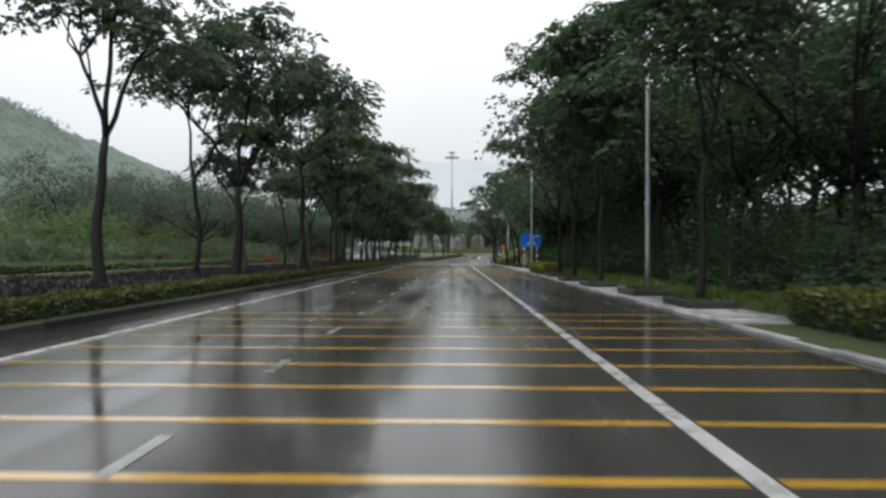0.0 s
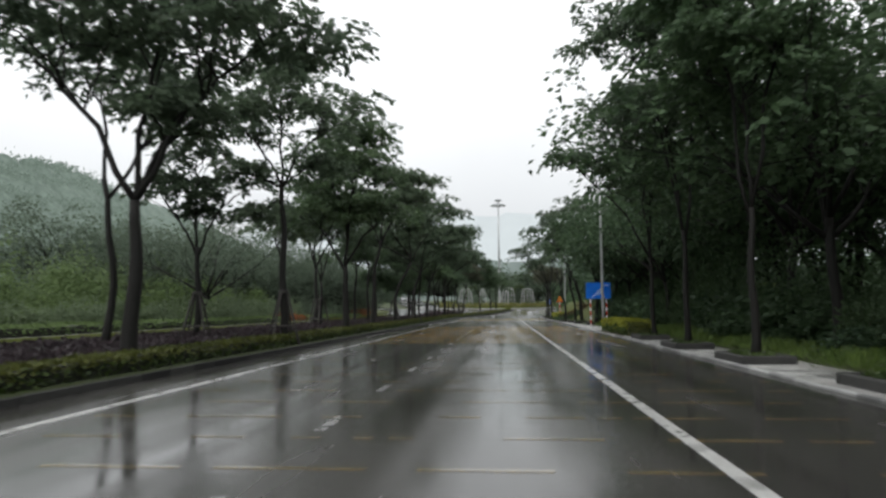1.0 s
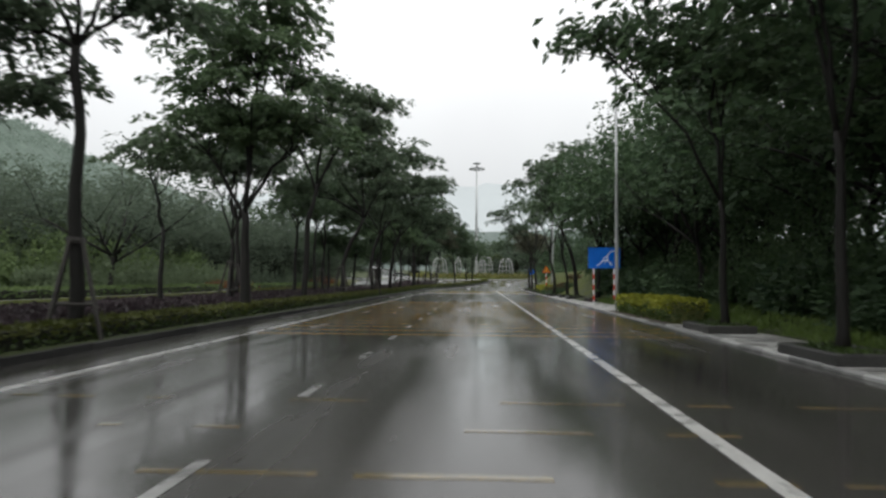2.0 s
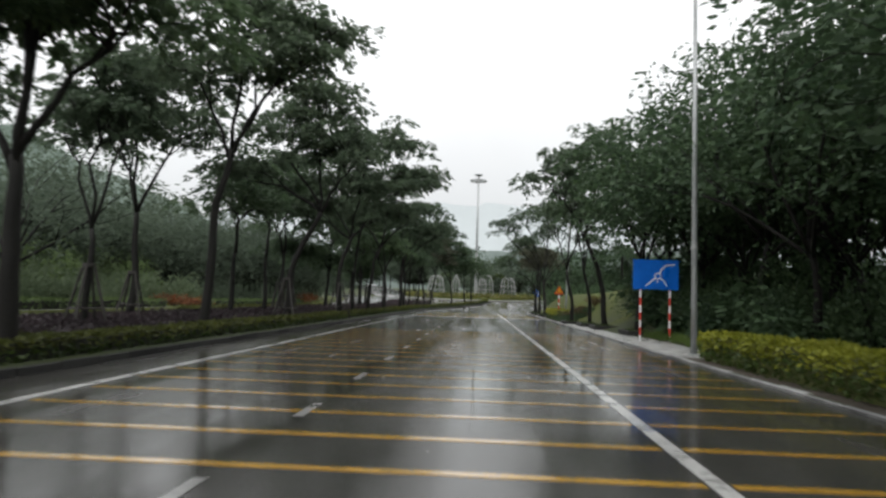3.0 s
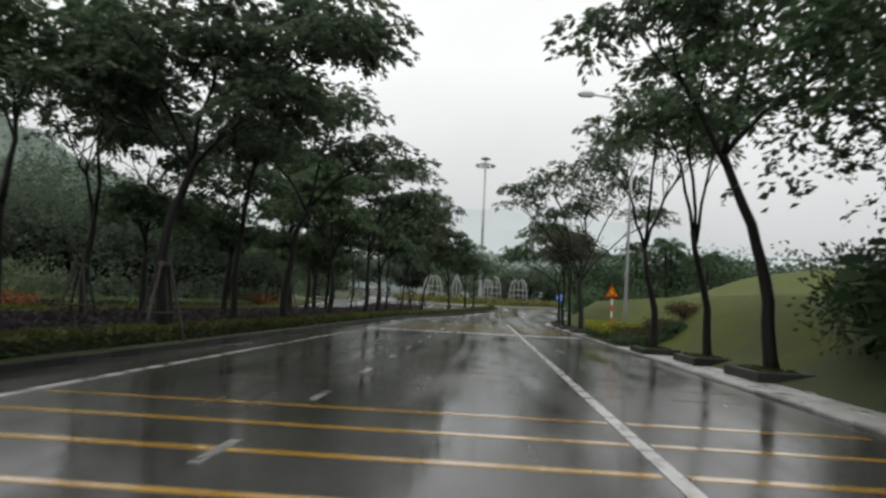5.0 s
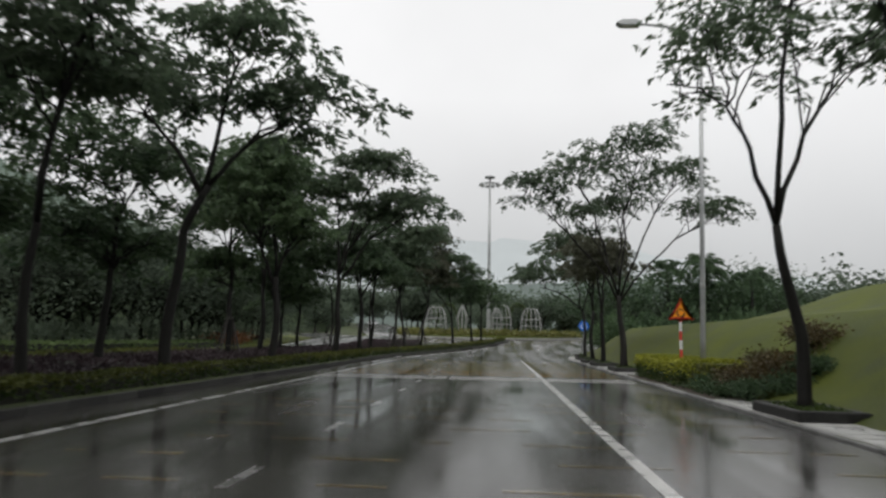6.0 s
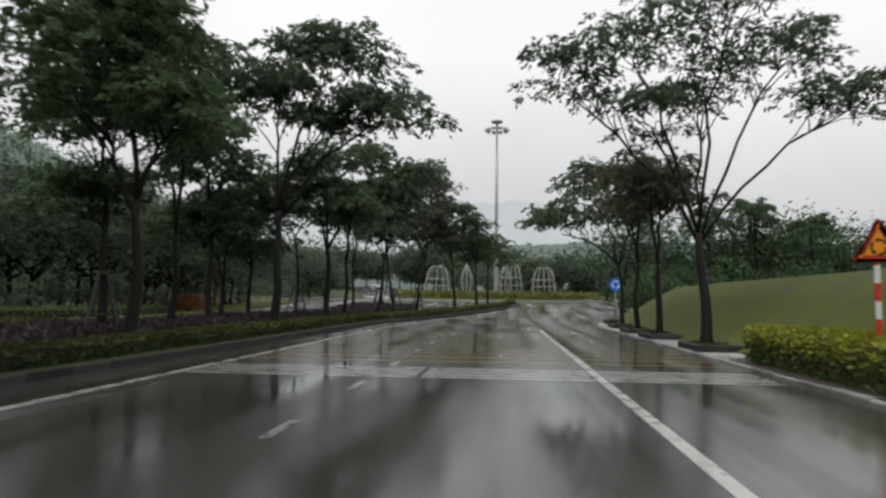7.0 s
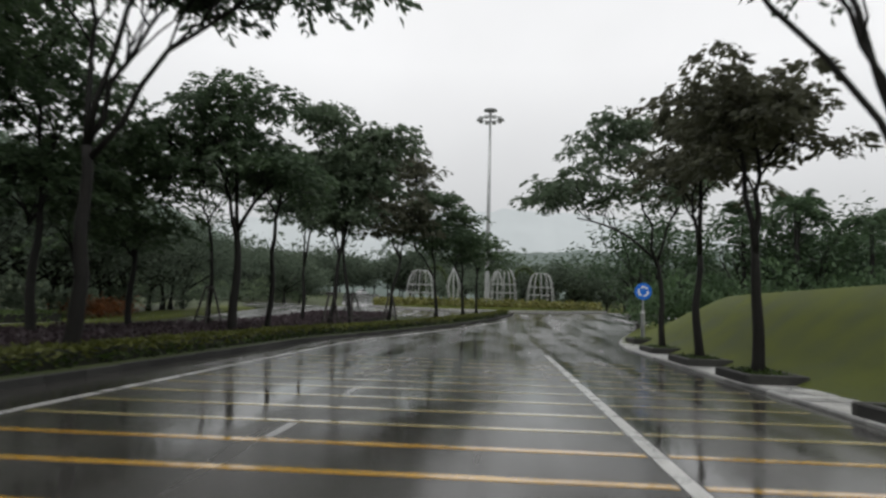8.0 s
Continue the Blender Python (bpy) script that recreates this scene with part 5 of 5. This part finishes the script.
# ---- lamp posts ----
def lamp_post(x, y, turn, lean=0.0):
    base = thing("street_lamp", pose(x, y, lie(x, y), 0, lean, turn), "tall grey galvanised street lamp post on the verge", "street lamp", "street lamps")
    g = Geo()
    g.lathe([(0.17, -0.05), (0.17, 0.02), (0.10, 0.05)], 12)
    g.make("base_plate", M_STEEL, base)
    g = Geo()
    g.lathe([(0.078, 0.03), (0.074, 1.2), (0.060, 5.0), (0.042, 9.3)], 14)
    g.make("pole", M_STEEL, base, soft=True)
    g = Geo()
    g.lathe([(0.080, 2.55), (0.084, 2.57), (0.084, 2.63), (0.080, 2.65)], 14)
    g.make("band", M_PALE, base)
    g = Geo()
    g.tube([(0, 0, 9.2), (-0.3, 0, 9.7), (-0.9, 0, 9.95), (-1.7, 0, 10.05)], [0.05, 0.045, 0.04, 0.035], 8)
    g.make("arm", M_STEEL, base)
    g = Geo()
    g.prism([(-2.35, 10.05), (-2.25, 9.98), (-1.7, 9.98), (-1.65, 10.06), (-1.8, 10.14), (-2.2, 10.12)], -0.13, 0.13)
    head = g.make("lamp_head", M_STEEL, base)
    g = Geo()
    g.box(-2.22, -1.78, -0.1, 0.1, 9.95, 9.975)
    g.make("lens", M_LAMP, head)


lamp_post(5.5, 8.2, 0)
lamp_post(5.15, 34.9, 0)
lamp_post(5.75, 64.6, 0, 1.2)


# ---- signs ----
def banded_post(base, x, h, r=0.038):
    post = Geo()
    post.lathe([(r, -0.15), (r, h)], 12, (x, 0, 0))
    p = post.make("post", M_SIGNWHITE, base, soft=False)
    k, z = 0, 0.1
    while z < h - 0.2:
        g = Geo()
        g.lathe([(r + 0.003, z), (r + 0.003, min(z + 0.25, h))], 12, (x, 0, 0))
        g.make("red_band", M_RED, p)
        z += 0.5


def ring_plate(g, cx, cz, r0, r1, y0, y1, a0=0.0, a1=360.0, n=28):
    for k in range(n):
        a, b = radians(a0 + (a1 - a0) * k / n), radians(a0 + (a1 - a0) * (k + 1) / n)
        g.prism([(cx + r0 * math.cos(a), cz + r0 * math.sin(a)), (cx + r1 * math.cos(a), cz + r1 * math.sin(a)), (cx + r1 * math.cos(b), cz + r1 * math.sin(b)), (cx + r0 * math.cos(b), cz + r0 * math.sin(b))], y0, y1)


def stroke(g, points, w, y0, y1):
    for (ax, az), (bx, bz) in zip(points, points[1:]):
        d = Vector((bx - ax, bz - az)).normalized() * w / 2
        g.prism([(ax - d.y, az + d.x), (ax + d.y, az - d.x), (bx + d.y, bz - d.x), (bx - d.y, bz + d.x)], y0, y1)


def direction_sign(x, y):
    """Blue board with a white road diagram on two banded posts."""
    base = thing("direction_sign", (x, y, lie(x, y) + 0.09), "blue road diagram sign on two red and white posts", "road sign")
    for px in (-0.48, 0.48):
        banded_post(base, px, 2.35)
    g = Geo()
    g.box(-0.74, 0.74, -0.075, -0.045, 1.62, 2.60, 0.0)
    board = g.make("board", M_BLUE, base)
    g = Geo()
    g.box(-0.72, 0.72, -0.045, -0.02, 1.75, 1.80)
    g.box(-0.72, 0.72, -0.045, -0.02, 2.40, 2.45)
    g.make("back_rail", M_STEEL, base)
    g = Geo()
    cx, cz = 0.06, 2.06
    ring_plate(g, cx, cz, 0.075, 0.115, -0.081, -0.074)
    stroke(g, [(cx + 0.07, cz + 0.09), (0.18, 2.28), (0.32, 2.42), (0.62, 2.45)], 0.05, -0.081, -0.074)
    stroke(g, [(cx - 0.09, cz - 0.07), (-0.18, 1.86), (-0.34, 1.72)], 0.05, -0.081, -0.074)
    stroke(g, [(cx + 0.09, cz - 0.07), (0.26, 1.90), (0.36, 1.74)], 0.05, -0.081, -0.074)
    stroke(g, [(cx, cz - 0.12), (cx - 0.03, 1.84)], 0.035, -0.081, -0.074)
    g.make("road_diagram", M_SIGNWHITE, board, "white road diagram")


direction_sign(5.75, 41.0)


def warning_sign(x, y):
    base = thing("warning_sign", (x, y, lie(x, y) + 0.09), "orange triangular roundabout warning sign on a red and white post", "road sign")
    banded_post(base, 0, 2.1)

    def tri(s, c):
        out = []
        for a in (210, 330, 90):
            p = Vector((s * math.cos(radians(a)), c + s * math.sin(radians(a))))
            for d in (-14, 14):
                out.append((p.x + 0.03 * math.cos(radians(a + 180 + d * 4)), p.y + 0.03 * math.sin(radians(a + 180 + d * 4))))
        return out
    g = Geo()
    g.prism(tri(0.40, 1.86), -0.065, -0.045)
    rim = g.make("red_border", M_RED, base)
    g = Geo()
    g.prism(tri(0.31, 1.86), -0.069, -0.064)
    g.make("face", M_ORANGE, rim)
    for k in range(3):
        g = Geo()
        a = 20 + 120 * k
        ring_plate(g, 0, 1.85, 0.085, 0.12, -0.073, -0.068, a, a + 80, 8)
        e = radians(a + 80)
        g.prism([(0.06 * math.cos(e), 1.85 + 0.06 * math.sin(e)), (0.145 * math.cos(e), 1.85 + 0.145 * math.sin(e)), (0.10 * math.cos(e + 0.42), 1.85 + 0.10 * math.sin(e + 0.42))], -0.073, -0.068)
        g.make("arrow", M_BLACK, base)


warning_sign(5.35, 65.2)


def roundabout_sign(x, y):
    base = thing("roundabout_sign", (x, y, lie(x, y) + 0.09), "round blue roundabout sign with white arrows on a grey post", "road sign")
    g = Geo()
    g.lathe([(0.09, -0.15), (0.09, 1.1), (0.05, 1.15), (0.05, 2.2)], 12)
    g.make("post", M_STEEL, base)
    g = Geo()
    ring = [(0.34 * math.cos(2 * math.pi * k / 32), 1.95 + 0.34 * math.sin(2 * math.pi * k / 32)) for k in range(32)]
    g.prism(ring, -0.09, -0.06)
    disc = g.make("disc", M_BLUE, base)
    for k in range(3):
        g = Geo()
        a = 30 + 120 * k
        ring_plate(g, 0, 1.95, 0.15, 0.22, -0.096, -0.089, a, a + 72, 8)
        e = radians(a + 72)
        g.prism([(0.11 * math.cos(e), 1.95 + 0.11 * math.sin(e)), (0.26 * math.cos(e), 1.95 + 0.26 * math.sin(e)), (0.185 * math.cos(e + 0.5), 1.95 + 0.185 * math.sin(e + 0.5))], -0.096, -0.089)
        g.make("arrow", M_SIGNWHITE, disc)


roundabout_sign(6.1, 92.6)


# ---- stone kerbs round the verge trees ----
def tree_pit(x, y, s=0.62, wide=1.0):
    base = thing("tree_pit", (x, y, lie(x, y)), "low dark stone box round the foot of a verge tree", "tree pit", "tree pits")
    for k in range(4):
        g = Geo()
        if k < 2:
            yy = -s if k == 0 else s - 0.14
            g.box(-s * wide, s * wide, yy, yy + 0.14, -0.05, 0.17, 0.02)
        else:
            xx = -s * wide if k == 2 else s * wide - 0.14
            g.box(xx, xx + 0.14, -s + 0.15, s - 0.15, -0.05, 0.165, 0.02)
        g.make("stone", M_STONE, base)
    g = Geo()
    g.box(-s * wide + 0.15, s * wide - 0.15, -s + 0.15, s - 0.15, -0.05, 0.12)
    g.make("soil", M_SOIL, base)
    rng = np.random.default_rng(int(y * 10))
    n = 700
    p = np.stack([rng.uniform(-s * wide + 0.2, s * wide - 0.2, n), rng.uniform(-s + 0.2, s - 0.2, n), 0.10 + rng.uniform(0, 0.06, n)], 1)
    L = rng.uniform(0.05, 0.11, n)
    leaves(p, rng.normal(size=(n, 3)) + np.array([0, 0, 0.7]), L, L * 0.4, rng, "ground_cover", M_HEDGE, base, "stuff")


PITS = ((5.4, 8.3), (5.45, 4.00), (5.2, 13.5), (5.15, 18.6), (5.3, 24.2), (6.1, 45.2), (5.7, 50.3), (5.6, 53.8), (5.2, 57.2), (5.15, 72.5), (5.15, 77.8), (5.2, 81.8), (5.45, 86.6), (6.1, 92.6))
for x, y in PITS:
    tree_pit(x, y, 0.92, 0.56)


# ---- the high mast and the flower island ----
def high_mast(x, y):
    z = rise(y)
    base = thing("high_mast_light", (x, y, z), "tall high mast light with a ring of floodlights in the roundabout", "mast light")
    g = Geo()
    g.lathe([(0.36, -0.05), (0.34, 0.3), (0.28, 2), (0.2, 12), (0.12, 22.3)], 14)
    g.make("mast", M_STEEL, base, soft=True)
    g = Geo()
    for k in range(24):
        a, b = 2 * math.pi * k / 24, 2 * math.pi * (k + 1) / 24
        g.tube([(1.1 * math.cos(a), 1.1 * math.sin(a), 21.5), (1.1 * math.cos(b), 1.1 * math.sin(b), 21.5)], [0.05, 0.05], 5)
    g.make("ring", M_STEEL, base)
    for k in range(4):
        a = math.pi * k / 2
        g = Geo()
        g.tube([(0.1 * math.cos(a), 0.1 * math.sin(a), 21.7), (1.1 * math.cos(a), 1.1 * math.sin(a), 21.5)], [0.04, 0.04], 5)
        g.make("spoke", M_STEEL, base)
    for k in range(10):
        a = 2 * math.pi * k / 10
        g = Geo()
        cx, cy = 1.3 * math.cos(a), 1.3 * math.sin(a)
        g.box(cx - 0.24, cx + 0.24, cy - 0.24, cy + 0.24, 21.22, 21.48, 0.05)
        lamp = g.make("floodlight", M_STEEL, base)
        g = Geo()
        g.box(cx - 0.2, cx + 0.2, cy - 0.2, cy + 0.2, 21.19, 21.215)
        g.make("lens", M_LAMP, lamp)
    g = Geo()
    g.lathe([(0.3, 22.2), (0.75, 22.35), (0.75, 22.5), (0.1, 22.6)], 14)
    g.make("cap", M_STEEL, base)


high_mast(-0.9, 140.0)


def flower_island():
    g = Geo()
    prof = [(12.85, -0.3), (12.85, 0.15), (11, 0.45), (7, 0.8), (3, 0.95), (0.2, 1.0)]
    g.lathe(prof, 48, (HUB[0], HUB[1], 1.25))
    g.make("flower_island", M_LAWN, kind="structure", label="raised green centre of the roundabout", soft=True)
    rng = np.random.default_rng(61)
    n = 9000
    a, r = rng.uniform(0, 2 * math.pi, n), rng.uniform(10.8, 12.5, n)
    p = np.stack([HUB[0] + r * np.cos(a), HUB[1] + r * np.sin(a), 1.45 + rng.uniform(0, 0.75, n)], 1)
    w = rng.normal(size=(n, 3)) + np.array([0, 0, 0.8])
    L = rng.uniform(0.2, 0.36, n)
    leaves(p, w, L, L * 0.6, rng, "flower_ring", M_FLOWER, None, "stuff", "ring of yellow-green flowers round the roundabout island", "flower bed")


flower_island()


def island_top(x, y):
    return 1.25 + 1.0 - 0.0042 * ((x - HUB[0]) ** 2 + (y - HUB[1]) ** 2)


def trellis_dome(x, y, w, h, ribs=12):
    base = thing("trellis_dome", (x, y, island_top(x, y)), "pale wire garden dome on the flower island", "garden ornament", "wire garden ornaments")
    for k in range(ribs):
        a = 2 * math.pi * k / ribs
        g = Geo()
        pts = []
        for j in range(9):
            u = j / 8
            r = w / 2 * (math.cos(u * 1.45) ** 0.6)
            pts.append((r * math.cos(a), r * math.sin(a), -0.1 + (h + 0.1) * math.sin(u * math.pi / 2) ** 1.1))
        g.tube(pts, [0.04] * 9, 5)
        g.make("rib", M_PALE, base)
    for z in (0.3, 0.55):
        g = Geo()
        r = w / 2 * 0.98 * (1 - 0.2 * z)
        g.tube([(r * math.cos(2 * math.pi * k / 20), r * math.sin(2 * math.pi * k / 20), h * z) for k in range(21)], [0.04] * 21, 5)
        g.make("hoop", M_PALE, base)


def flower_arch(x, y, w, h):
    base = thing("garden_arch", (x, y, island_top(x, y)), "dark planted arch on the flower island", "garden ornament", "wire garden ornaments")
    for off in (-0.25, 0.25):
        g = Geo()
        g.tube([(w / 2 * math.cos(math.pi * k / 14), off, -0.1 + (h + 0.1) * math.sin(math.pi * k / 14)) for k in range(15)], [0.06] * 15, 6)
        g.make("hoop", M_BARK, base)
    rng = np.random.default_rng(int(x * 10) + 90)
    t = rng.uniform(0, math.pi, 700)
    p = np.stack([w / 2 * np.cos(t), rng.uniform(-0.35, 0.35, 700), h * np.sin(t)], 1) + rng.normal(size=(700, 3)) * 0.1
    p[:, 2] = np.maximum(p[:, 2], 0)
    L = rng.uniform(0.15, 0.3, 700)
    leaves(p, rng.normal(size=(700, 3)), L, L * 0.5, rng, "foliage", M_HEDGE, base)


def finial(x, y, h):
    """A pale wire spindle shape between the domes."""
    base = thing("garden_spindle", (x, y, island_top(x, y)), "pale pointed wire ornament on the flower island", "garden ornament", "wire garden ornaments")
    for k in range(8):
        a = 2 * math.pi * k / 8
        g = Geo()
        g.tube([(r * math.cos(a), r * math.sin(a), h * z) for r, z in ((0.3, -0.05), (0.55, 0.2), (0.75, 0.45), (0.5, 0.7), (0.2, 0.88), (0.03, 1.0))], [0.045] * 6, 5)
        g.make("rib", M_PALE, base)


trellis_dome(-7.6, 134.0, 3.0, 3.3)
trellis_dome(0.9, 133.5, 2.6, 3.4)
trellis_dome(4.6, 134.0, 2.8, 3.2)
finial(-4.2, 133.8, 3.5)
finial(0.2, 132.2, 3.6)
flower_arch(-6.2, 135.5, 3.0, 3.6)
flower_arch(3.0, 135.5, 3.2, 3.6)


# ---- a car far off on the road beyond the median ----
def far_car(x, y, turn):
    base = thing("car", pose(x, y, lie(x, y) + 0.36, 0, 0, turn), "white saloon car far off on the wet road", "car")
    g = Geo()
    g.prism([(-2.1, 0.35), (2.1, 0.35), (2.15, 0.75), (1.2, 0.95), (-1.7, 0.98), (-2.15, 0.85)], -0.85, 0.85)
    g.make("body", M_CARWHITE, base)
    g = Geo()
    g.prism([(-1.6, 0.96), (1.15, 0.94), (0.45, 1.42), (-1.0, 1.44)], -0.74, 0.74)
    g.make("cabin_glass", M_CARGLASS, base)
    g = Geo()
    g.prism([(-1.05, 1.42), (0.5, 1.40), (0.42, 1.48), (-0.95, 1.49)], -0.72, 0.72)
    g.make("roof", M_CARWHITE, base)
    for wx in (-1.3, 1.3):
        for wy in (-0.86, 0.68):
            g = Geo()
            n = 18
            g.prism([(wx + 0.32 * math.cos(2 * math.pi * k / n), 0.32 + 0.32 * math.sin(2 * math.pi * k / n)) for k in range(n)], wy, wy + 0.18)
            g.make("wheel", M_TYRE, base)


far_car(-38.0, 256.0, 78)


# ---- hills in the rain ----
def ridge(name, y, height, m, seed, x0, x1, peak, label, rough=0.0):
    g = Geo()
    n = 700
    v, f = [], []
    for k in range(n + 1):
        x = x0 + (x1 - x0) * k / n
        h = height * (0.45 + 0.55 * math.exp(-((x - peak) / (0.22 * (x1 - x0))) ** 2)) + height * 0.16 * noise.fractal((x / (height * 1.5), seed, 0), 1.0, 2.0, 6)
        for d, z in ((0, -4), (height * 0.5, h * 0.55), (height * 1.1, h), (height * 2.2, -4)):
            v.append((x, y + d, z + (rough * noise.fractal((x * 0.13, d, seed), 0.8, 2.0, 4) if z > 0 else 0)))
    for k in range(n):
        for i in range(3):
            f.append((4 * k + i, 4 * k + 4 + i, 4 * k + 5 + i, 4 * k + 1 + i))
    g.add(v, f)
    g.make(name, m, kind="structure", label=label, soft=True)


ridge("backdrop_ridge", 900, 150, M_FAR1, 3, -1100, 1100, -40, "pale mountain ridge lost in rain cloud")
def side_hill(name, x, y0, y1, height, m, seed, label):
    """A long wooded hill beside the road, with the uneven outline of tree tops."""
    n = 620
    v, f = [], []
    for k in range(n + 1):
        y = y0 + (y1 - y0) * k / n
        u = (y - y0) / (y1 - y0)
        h = height * (0.55 + 0.45 * math.sin(math.pi * min(1, u * 1.1)) ** 0.8) + 6 * noise.noise((y * 0.012, seed, 0)) + 2.2 * noise.fractal((y * 0.09, seed, 3), 1.0, 2.0, 4)
        for d, z in ((0, -3), (-12, h * 0.22), (-24, h * 0.43), (-36, h * 0.62), (-48, h * 0.79), (-60, h * 0.92), (-70, h), (-160, -3)):
            v.append((x + d, y, z + (1.0 * noise.fractal((y * 0.5, d * 0.3, seed), 0.8, 2.0, 3) if z > 0 else 0)))
    for k in range(n):
        for i in range(7):
            f.append((8 * k + i, 8 * k + 1 + i, 8 * k + 9 + i, 8 * k + 8 + i))
    g = Geo()
    g.add(v, f)
    g.make(name, m, kind="structure", label=label, soft=True)


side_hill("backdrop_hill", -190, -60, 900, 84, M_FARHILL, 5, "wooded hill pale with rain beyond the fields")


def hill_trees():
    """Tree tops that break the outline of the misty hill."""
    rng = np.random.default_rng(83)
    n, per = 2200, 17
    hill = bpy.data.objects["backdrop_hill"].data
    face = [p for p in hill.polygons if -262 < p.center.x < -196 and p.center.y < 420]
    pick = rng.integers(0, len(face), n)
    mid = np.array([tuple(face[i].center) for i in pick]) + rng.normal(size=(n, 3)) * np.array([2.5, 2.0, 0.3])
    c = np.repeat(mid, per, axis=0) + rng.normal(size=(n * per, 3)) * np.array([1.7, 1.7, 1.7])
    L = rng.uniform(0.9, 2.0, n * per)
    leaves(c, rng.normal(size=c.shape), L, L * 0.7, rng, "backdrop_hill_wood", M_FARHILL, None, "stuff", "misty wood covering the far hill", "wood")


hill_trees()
ridge("backdrop_slope", 300, 25, M_FAR2, 8, -420, 420, 60, "wooded slope behind the roundabout, greyed by painted mist", 1.6)


# ---- bare soil between the kerb and the clipped hedges ----
def soil_bed(y0, y1):
    base = thing("planting_bed", (0, 0, 0), "strip of dark wet soil at the foot of a clipped hedge", "planting bed", "planting beds")
    g = Geo()
    n = 14
    verts, faces = [], []
    for k in range(n + 1):
        y = y0 + (y1 - y0) * k / n
        z, w = rise(y) + 0.072 + 0.012 * noise.noise((y * 2, 8, 0)), 5.42 + 0.1 * noise.noise((y, 5, 0))
        verts += [(4.64, y, z - 0.1), (w, y, z - 0.1), (w, y, z), (4.64, y, z - 0.014)]
    for k in range(n):
        i = 4 * k
        faces += [(i + q, i + 4 + q, i + 4 + (q + 1) % 4, i + (q + 1) % 4) for q in range(4)]
    faces += [(0, 1, 2, 3), (4 * n + 3, 4 * n + 2, 4 * n + 1, 4 * n)]
    g.add(verts, faces)
    g.make("soil", M_SOIL, base)


soil_bed(26.2, 34.0)
soil_bed(60.0, 69.4)


# ---- pavers of the right verge ----
def paver_strip():
    base = thing("pavement", (0, 0, 0), "narrow strip of pale wet stone pavers behind the kerb", "pavement", kind="structure")
    rng = np.random.default_rng(71)
    shapes = []
    for k in range(3):
        g = Geo()
        g.box(-0.19, 0.19, -0.19, 0.19, -0.06, 0.0, 0.012)
        shapes.append(g.mesh("paver", M_PAVER))
    far = Geo()

    def blocked(x, y):
        if any(abs(x - px) < 0.72 and abs(y - py) < 1.12 for px, py in PITS):
            return True
        return 26.3 < y < 34.2 or 60.2 < y < 69.8
    bed = Geo()
    y = -8.0
    while y < 100:
        if not (25.6 < y < 33.6 or 59.2 < y < 69 or y < -1):
            s, z = bend(y), 0.056 + rise(y)
            s2, z2 = bend(y + 2), 0.056 + rise(y + 2)
            w, w2 = 6.05 + 0.22 * noise.noise((y * 0.9, 2, 0)), 6.05 + 0.22 * noise.noise(((y + 2) * 0.9, 2, 0))
            bed.add([(4.63 + s, y, z), (w + s, y, z), (w2 + s2, y + 2, z2), (4.63 + s2, y + 2, z2), (4.63 + s, y, z - 0.1), (w + s, y, z - 0.1), (w2 + s2, y + 2, z2 - 0.1), (4.63 + s2, y + 2, z2 - 0.1)],
                    [(0, 1, 2, 3), (7, 6, 5, 4), (0, 4, 5, 1), (1, 5, 6, 2), (2, 6, 7, 3), (3, 7, 4, 0)])
        y += 2.0
    bed.make("paving_bed", M_GRAVEL, base)
    made = 0
    y = 0.8
    while y < 96:
        for x in (4.85, 5.25, 5.65):
            if rng.uniform() < (0.4 if x > 5.6 else 0.08):
                continue
            X = x + bend(y)
            if blocked(X, y):
                continue
            z = 0.064 + rise(y) + rng.uniform(-0.006, 0.008)
            if made < 300 and (3 < y < 40 or y > 66):
                ob = new("paver", shapes[made % 3])
                ob.parent = base
                ob.matrix_basis = pose(X, y, z, rng.uniform(-0.6, 0.6), rng.uniform(-0.6, 0.6), 0)
                made += 1
            else:
                far.box(X - 0.19, X + 0.19, y - 0.19, y + 0.19, z - 0.06, z, 0.012)
        y += 0.4
    far.make("paver_run", M_PAVER, base, kind="stuff")


paver_strip()
